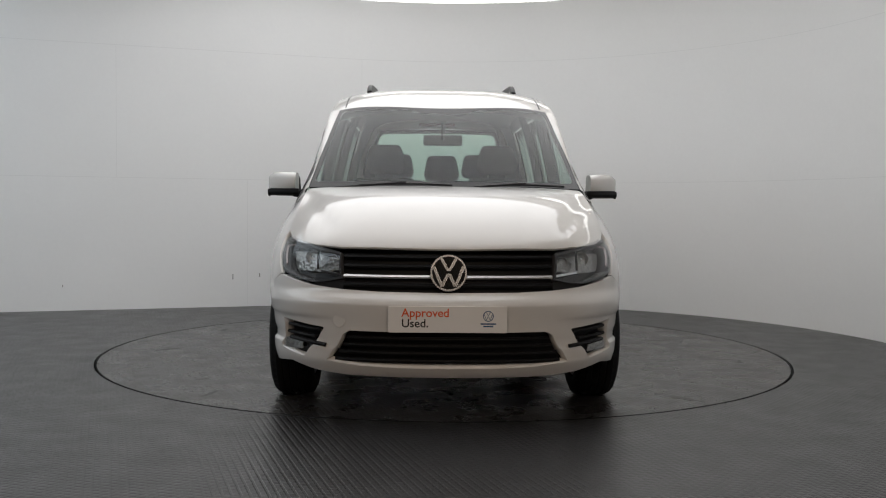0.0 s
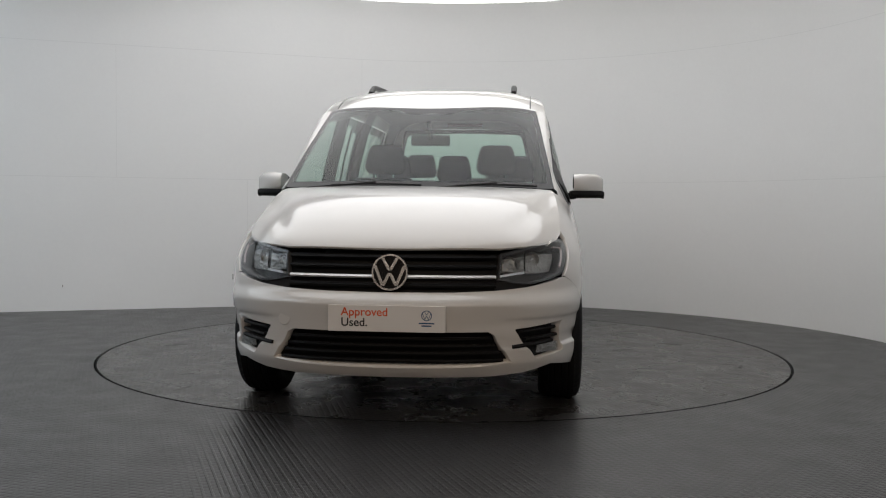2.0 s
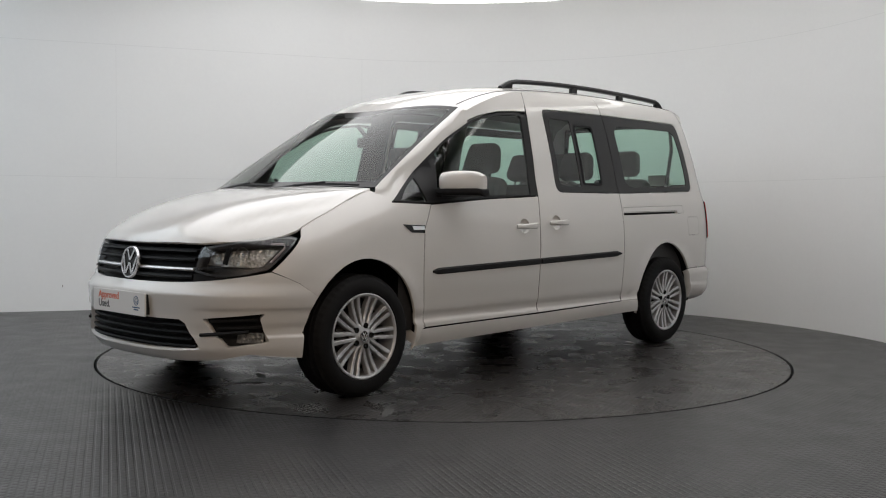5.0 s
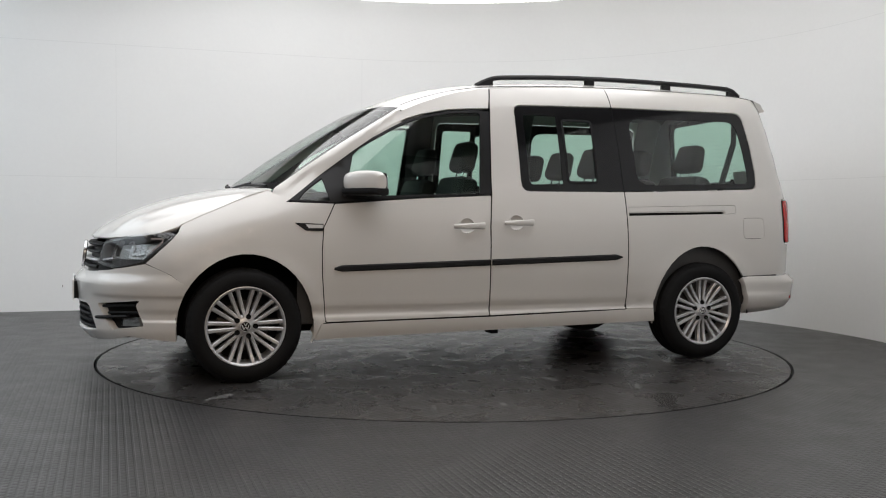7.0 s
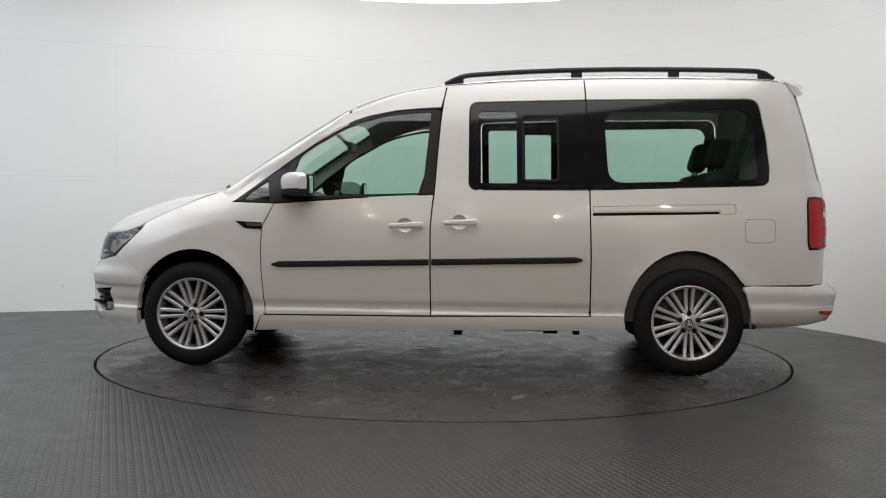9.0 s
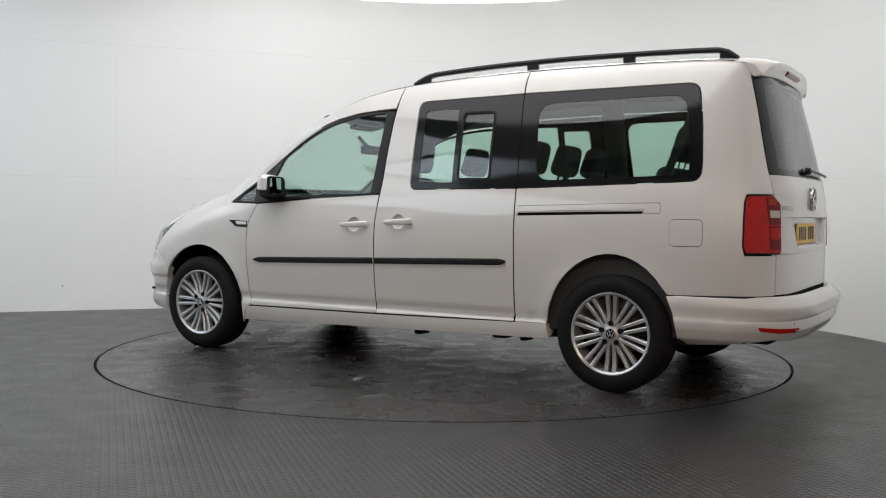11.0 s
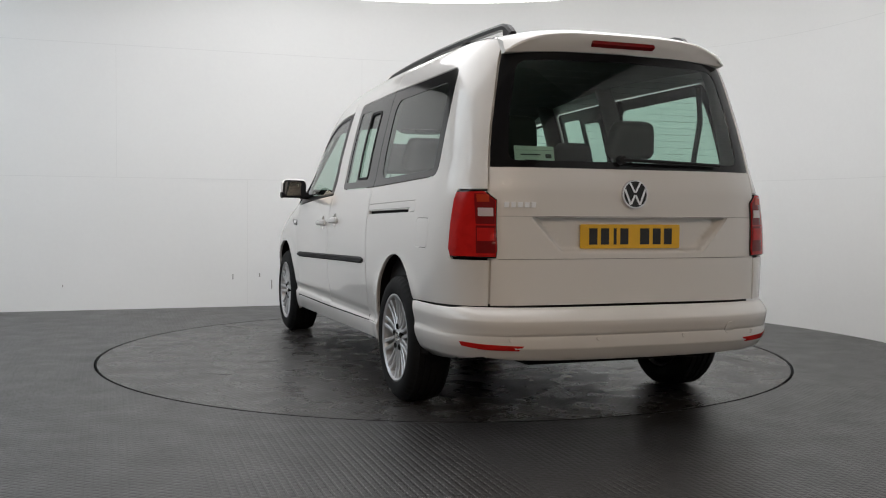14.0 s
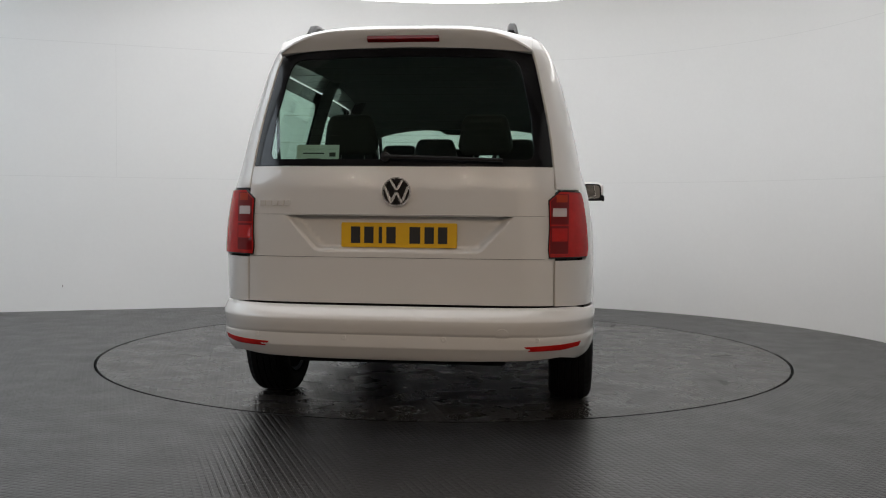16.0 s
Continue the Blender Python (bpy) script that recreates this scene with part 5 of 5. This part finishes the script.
# wipers on the cowl, and the cowl itself
part("cowl", sweep([tuple(screen(k, -0.01) + Vector((0.012, 0, -0.045))) for k in np.linspace(-0.86, 0.86, 21)], [(-0.05, -0.03), (0.03, -0.03), (0.03, 0.012), (-0.05, 0.02)]), BLACK, van, "black cowl under the windscreen")
for y0, y1 in ((0.30, 0.88), (-0.62, 0.05)):
    pts = [tuple(screen(k, 0.008 + 0.012 * math.sin(math.pi * i / 12), 0.010)) for i, k in enumerate(np.linspace(y0, y1, 13))]
    w = part("wiper", tube(pts, 0.006), SATIN, van, "black windscreen wiper", True)
    part("wiper_arm", tube([tuple(screen(y0 - 0.2, -0.015, 0.006)), tuple(screen((y0 + y1) / 2 - 0.1, 0.012, 0.018)), tuple(screen((y0 + y1) / 2, 0.030, 0.016))], 0.006), SATIN, w, "", True)

# ---- sign on the front plate holder ----
FM = Matrix.Translation((0.893, -0.004, 0.492)) @ FACE_FRONT
sign = part("front_plate", prism(fillet([(-0.261, -0.058, 0.006), (0.261, -0.058, 0.006), (0.261, 0.058, 0.006), (-0.261, 0.058, 0.006)]), -0.006, 0.003, FM, 0.0015), WHITEPLATE, van, "white plate with orange and black lettering")
part("plate_holder", prism([(-0.25, -0.05), (0.25, -0.05), (0.25, 0.05), (-0.25, 0.05)], -0.03, -0.006, FM), BLACK, sign)


def text(words, size, m, mat, parent, name="lettering"):
    data = bpy.data.curves.new(name, "FONT")
    data.body, data.size, data.extrude = words, size, 0.0004
    data.offset = 0.0006
    tmp = new("tmp_text", data)
    me = bpy.data.meshes.new_from_object(tmp.evaluated_get(bpy.context.evaluated_depsgraph_get()))
    bpy.data.objects.remove(tmp)
    me.transform(m)
    me.materials.clear()
    me.materials.append(mat)
    ob = new(name, me)
    ob.parent = parent
    return ob


text("Approved", 0.052, FM @ Matrix.Translation((-0.203, 0.012, 0.0035)), ORANGE, sign)
text("Used.", 0.052, FM @ Matrix.Translation((-0.203, -0.034, 0.0035)), INK, sign)
LM = FM @ Matrix.Translation((0.178, 0.016, 0.003))
part("print_ring", lathe([(0.020, 0), (0.020, 0.0008), (0.0235, 0.0008), (0.0235, 0)], 32, LM), BLUE, sign)
for bar in badge_bars(0.0225, 0.055):
    part("print_bar", prism(bar, 0.0, 0.0008, LM), BLUE, sign)
for k, (w, h) in enumerate(((0.034, -0.037), (0.022, -0.048))):
    part("print_bar", prism([(-w, h), (w, h), (w, h + 0.006), (-w, h + 0.006)], 0.0, 0.0008, LM), BLUE, sign)
part("towing_cover", lathe([(0, 0.0), (0.029, 0.0), (0.031, -0.003)], 24, Matrix.Translation((nose_x(-0.485, 0.475) + 0.0015, -0.487, 0.475)) @ pose(0, 0, 0, 0, 0, -19) @ FACE_FRONT), PAINT, bumper, "", True)


# ---- cabin ----
def seat(x, y, w, back_h, name="seat", head=True, tilt=14):
    """A seat facing ahead: cushion, backrest, headrest on two posts; (x, y): the middle of the hip."""
    cushion = box(x - 0.06, x + 0.46, y - w / 2, y + w / 2, 0.50, 0.66, 0.05, 3)
    s = part(name, cushion, CLOTH, van, "dark cloth seat with a headrest", True)
    m = Matrix.Translation((x - 0.02, y, 0.62)) @ pose(0, 0, 0, 0, -tilt, 0)
    back = box(-0.07, 0.06, -w / 2, w / 2, -0.04, back_h, 0.055, 3)
    for v in back.verts:
        v.co.y *= 1 - 0.16 * smooth(0.2, back_h, v.co.z)
    back.transform(m)
    part("backrest", back, CLOTH, s, "", True)
    part("seat_base", box(x - 0.05, x + 0.40, y - w / 2 + 0.04, y + w / 2 - 0.04, 0.33, 0.50, 0.02), TRIM, s)
    if head:
        hr = box(-0.05, 0.05, -0.14, 0.14, back_h + 0.035, back_h + 0.235, 0.048, 4)
        for v in hr.verts:
            v.co.y *= 1 - 0.22 * smooth(back_h + 0.10, back_h + 0.235, v.co.z) - 0.10 * (1 - smooth(back_h + 0.035, back_h + 0.10, v.co.z))
        hr.transform(m)
        part("headrest", hr, CLOTH, s, "", True)
        for d in (-0.06, 0.06):
            p = tube([(0, d, back_h - 0.02), (0, d, back_h + 0.07)], 0.006)
            p.transform(m)
            part("headrest_post", p, CHROME, s, "", True)
    return s


for y in (0.38, -0.38):
    seat(-1.28, y, 0.50, 0.58, tilt=15)
for y in (0.50, 0.02, -0.45):
    seat(-2.16, y, 0.44, 0.56, tilt=16)
for y in (0.34, -0.34):
    seat(-3.02, y, 0.58, 0.62, tilt=16)
part("cabin_floor", box(-3.70, 0.2, -0.80, 0.80, 0.31, 0.35, 0.01), TRIM, van, "dark cabin floor")
for sg in (1, -1):
    # inner trims up to the waist
    bm = bmesh.new()
    rows = []
    for x in np.linspace(-0.30, -3.70, 36):
        rows.append([bm.verts.new((x, sg * (min(side(x, z), side(max(x, -3.45), z)) - d), z)) for z, d in ((0.33, 0.06), (0.6, 0.075), (0.9, 0.075), (1.02, 0.065), (1.035 if x > -1.48 else 1.09, 0.03))])
    for p, q in zip(rows, rows[1:]):
        for k in range(4):
            bm.faces.new((p[k], p[k + 1], q[k + 1], q[k]))
    part("door_trim", bm, TRIM, van, "dark inner door trim", True)
    # pillar trims
    for x0, x1, lo in ((-1.47, -1.66, 0), (-2.33, -2.49, 0), (-3.44, -3.62, 0)):
        bm = bmesh.new()
        rows = []
        for z in np.linspace(1.02, 1.72, 9):
            rows.append([bm.verts.new((x, sg * (side(x, z) - 0.03 - e), z)) for x, e in ((x0, -0.02), (x0 - 0.02, 0.015), ((x0 + x1) / 2, 0.03), (x1 + 0.02, 0.015), (x1, -0.02))])
        for p, q in zip(rows, rows[1:]):
            for k in range(4):
                bm.faces.new((p[k], p[k + 1], q[k + 1], q[k]))
        part("pillar_trim", bm, TRIM if x0 < -1.4 and x0 > -2 else LINER, van, "", True)
# headliner
bm = bmesh.new()
rows = []
for x in np.linspace(-0.86, -3.62, 30):
    rows.append([bm.verts.new((x, k * (roof_edge(x)[0] + 0.02 - 0.0), roof_map(x, min(1, abs(k)))[2] - 0.045 - (0.03 if abs(k) > 0.95 else 0))) for k in np.linspace(-1, 1, 15)])
for p, q in zip(rows, rows[1:]):
    for k in range(14):
        bm.faces.new((p[k], p[k + 1], q[k + 1], q[k]))
part("headliner", bm, LINER, van, "pale grey headliner", True)
# dashboard
bm = bmesh.new()
rows = []
for y in np.linspace(-0.77, 0.77, 25):
    hump = 0.045 * math.exp(-((y + 0.38) / 0.17) ** 2)
    f = -0.10 - 0.17 * (y / 0.74) ** 2
    rows.append([bm.verts.new((x, y, z)) for x, z in ((f, 1.055), (f - 0.18, 1.07 + hump * 0.5), (f - 0.36, 1.05 + hump), (-0.60 - hump, 1.00 + hump * 0.4), (-0.63, 0.90), (-0.56, 0.70), (-0.50, 0.45))])
for p, q in zip(rows, rows[1:]):
    for k in range(6):
        bm.faces.new((p[k], p[k + 1], q[k + 1], q[k]))
part("dashboard", bm, TRIM, van, "dark grey dashboard", True)
m = Matrix.Translation((-0.74, -0.38, 0.93)) @ pose(0, 0, 0, 0, -62, 0)
sw = part("steering_wheel", lathe([(0.185 + 0.016 * math.cos(a), 0.016 * math.sin(a)) for a in np.linspace(0, 2 * math.pi, 13)], 40, m), SATIN, van, "black steering wheel", True)
part("wheel_hub", merge(box(-0.05, 0.05, -0.06, 0.06, -0.03, 0.01, 0.015, 2, m), box(-0.02, 0.02, -0.18, 0.18, -0.012, 0.004, 0.005, 1, m), box(-0.18, 0.02, -0.02, 0.02, -0.012, 0.004, 0.005, 1, m)), SATIN, sw)
p = screen(0.02, 0.86)
rm = part("rear_view_mirror", box(p.x - 0.16, p.x - 0.13, -0.12, 0.12, p.z - 0.16, p.z - 0.095, 0.015, 3), SATIN, van, "black rear view mirror", True)
part("mirror_stem", tube([(p.x - 0.13, 0, p.z - 0.12), (p.x - 0.03, 0.0, p.z - 0.03)], 0.014), SATIN, rm, "", True)
# card on the rear shelf, and the rear belts
cardm = Matrix.Translation((-3.66, 0.41, 1.225)) @ pose(0, 0, 0, 0, 14, 0) @ FACE_BACK
card = part("card", prism([(-0.10, -0.045), (0.10, -0.045), (0.10, 0.045), (-0.10, 0.045)], 0, 0.003, cardm), PAPER, van, "pale paper card with dark print")
for a, b, h, w in ((-0.07, 0.03, 0.004, 0.006), (-0.05, 0.01, -0.022, 0.003), (0.055, 0.085, -0.002, 0.02)):
    part("print_bar", prism([(a, h - w / 2), (b, h - w / 2), (b, h + w / 2), (a, h + w / 2)], 0.003, 0.0035, cardm), INK, card)
for sg in (1, -1):
    part("seat_belt", sweep([(-3.38, sg * 0.66, 1.62), (-3.36, sg * 0.69, 1.45), (-3.25, sg * 0.715, 1.17), (-3.2, sg * 0.71, 0.95)], [(-0.002, -0.022), (0.002, -0.022), (0.002, 0.022), (-0.002, 0.022)], up=(1, 0, 0)), SATIN, van, "black seat belt")

for ob in van.children:
    ob.location = ob.location + Vector((-PIVOT[0], -PIVOT[1], 0))


def motions():
    """The turntable and the van on it turn together."""
    walk(van, [(t, pose(0, 0, 0, 0, 0, HEADING + a)) for t, a in SPIN])
    walk(turntable, [(t, pose(-0.016, 0.060, 0, 0, 0, a)) for t, a in SPIN])


motions()
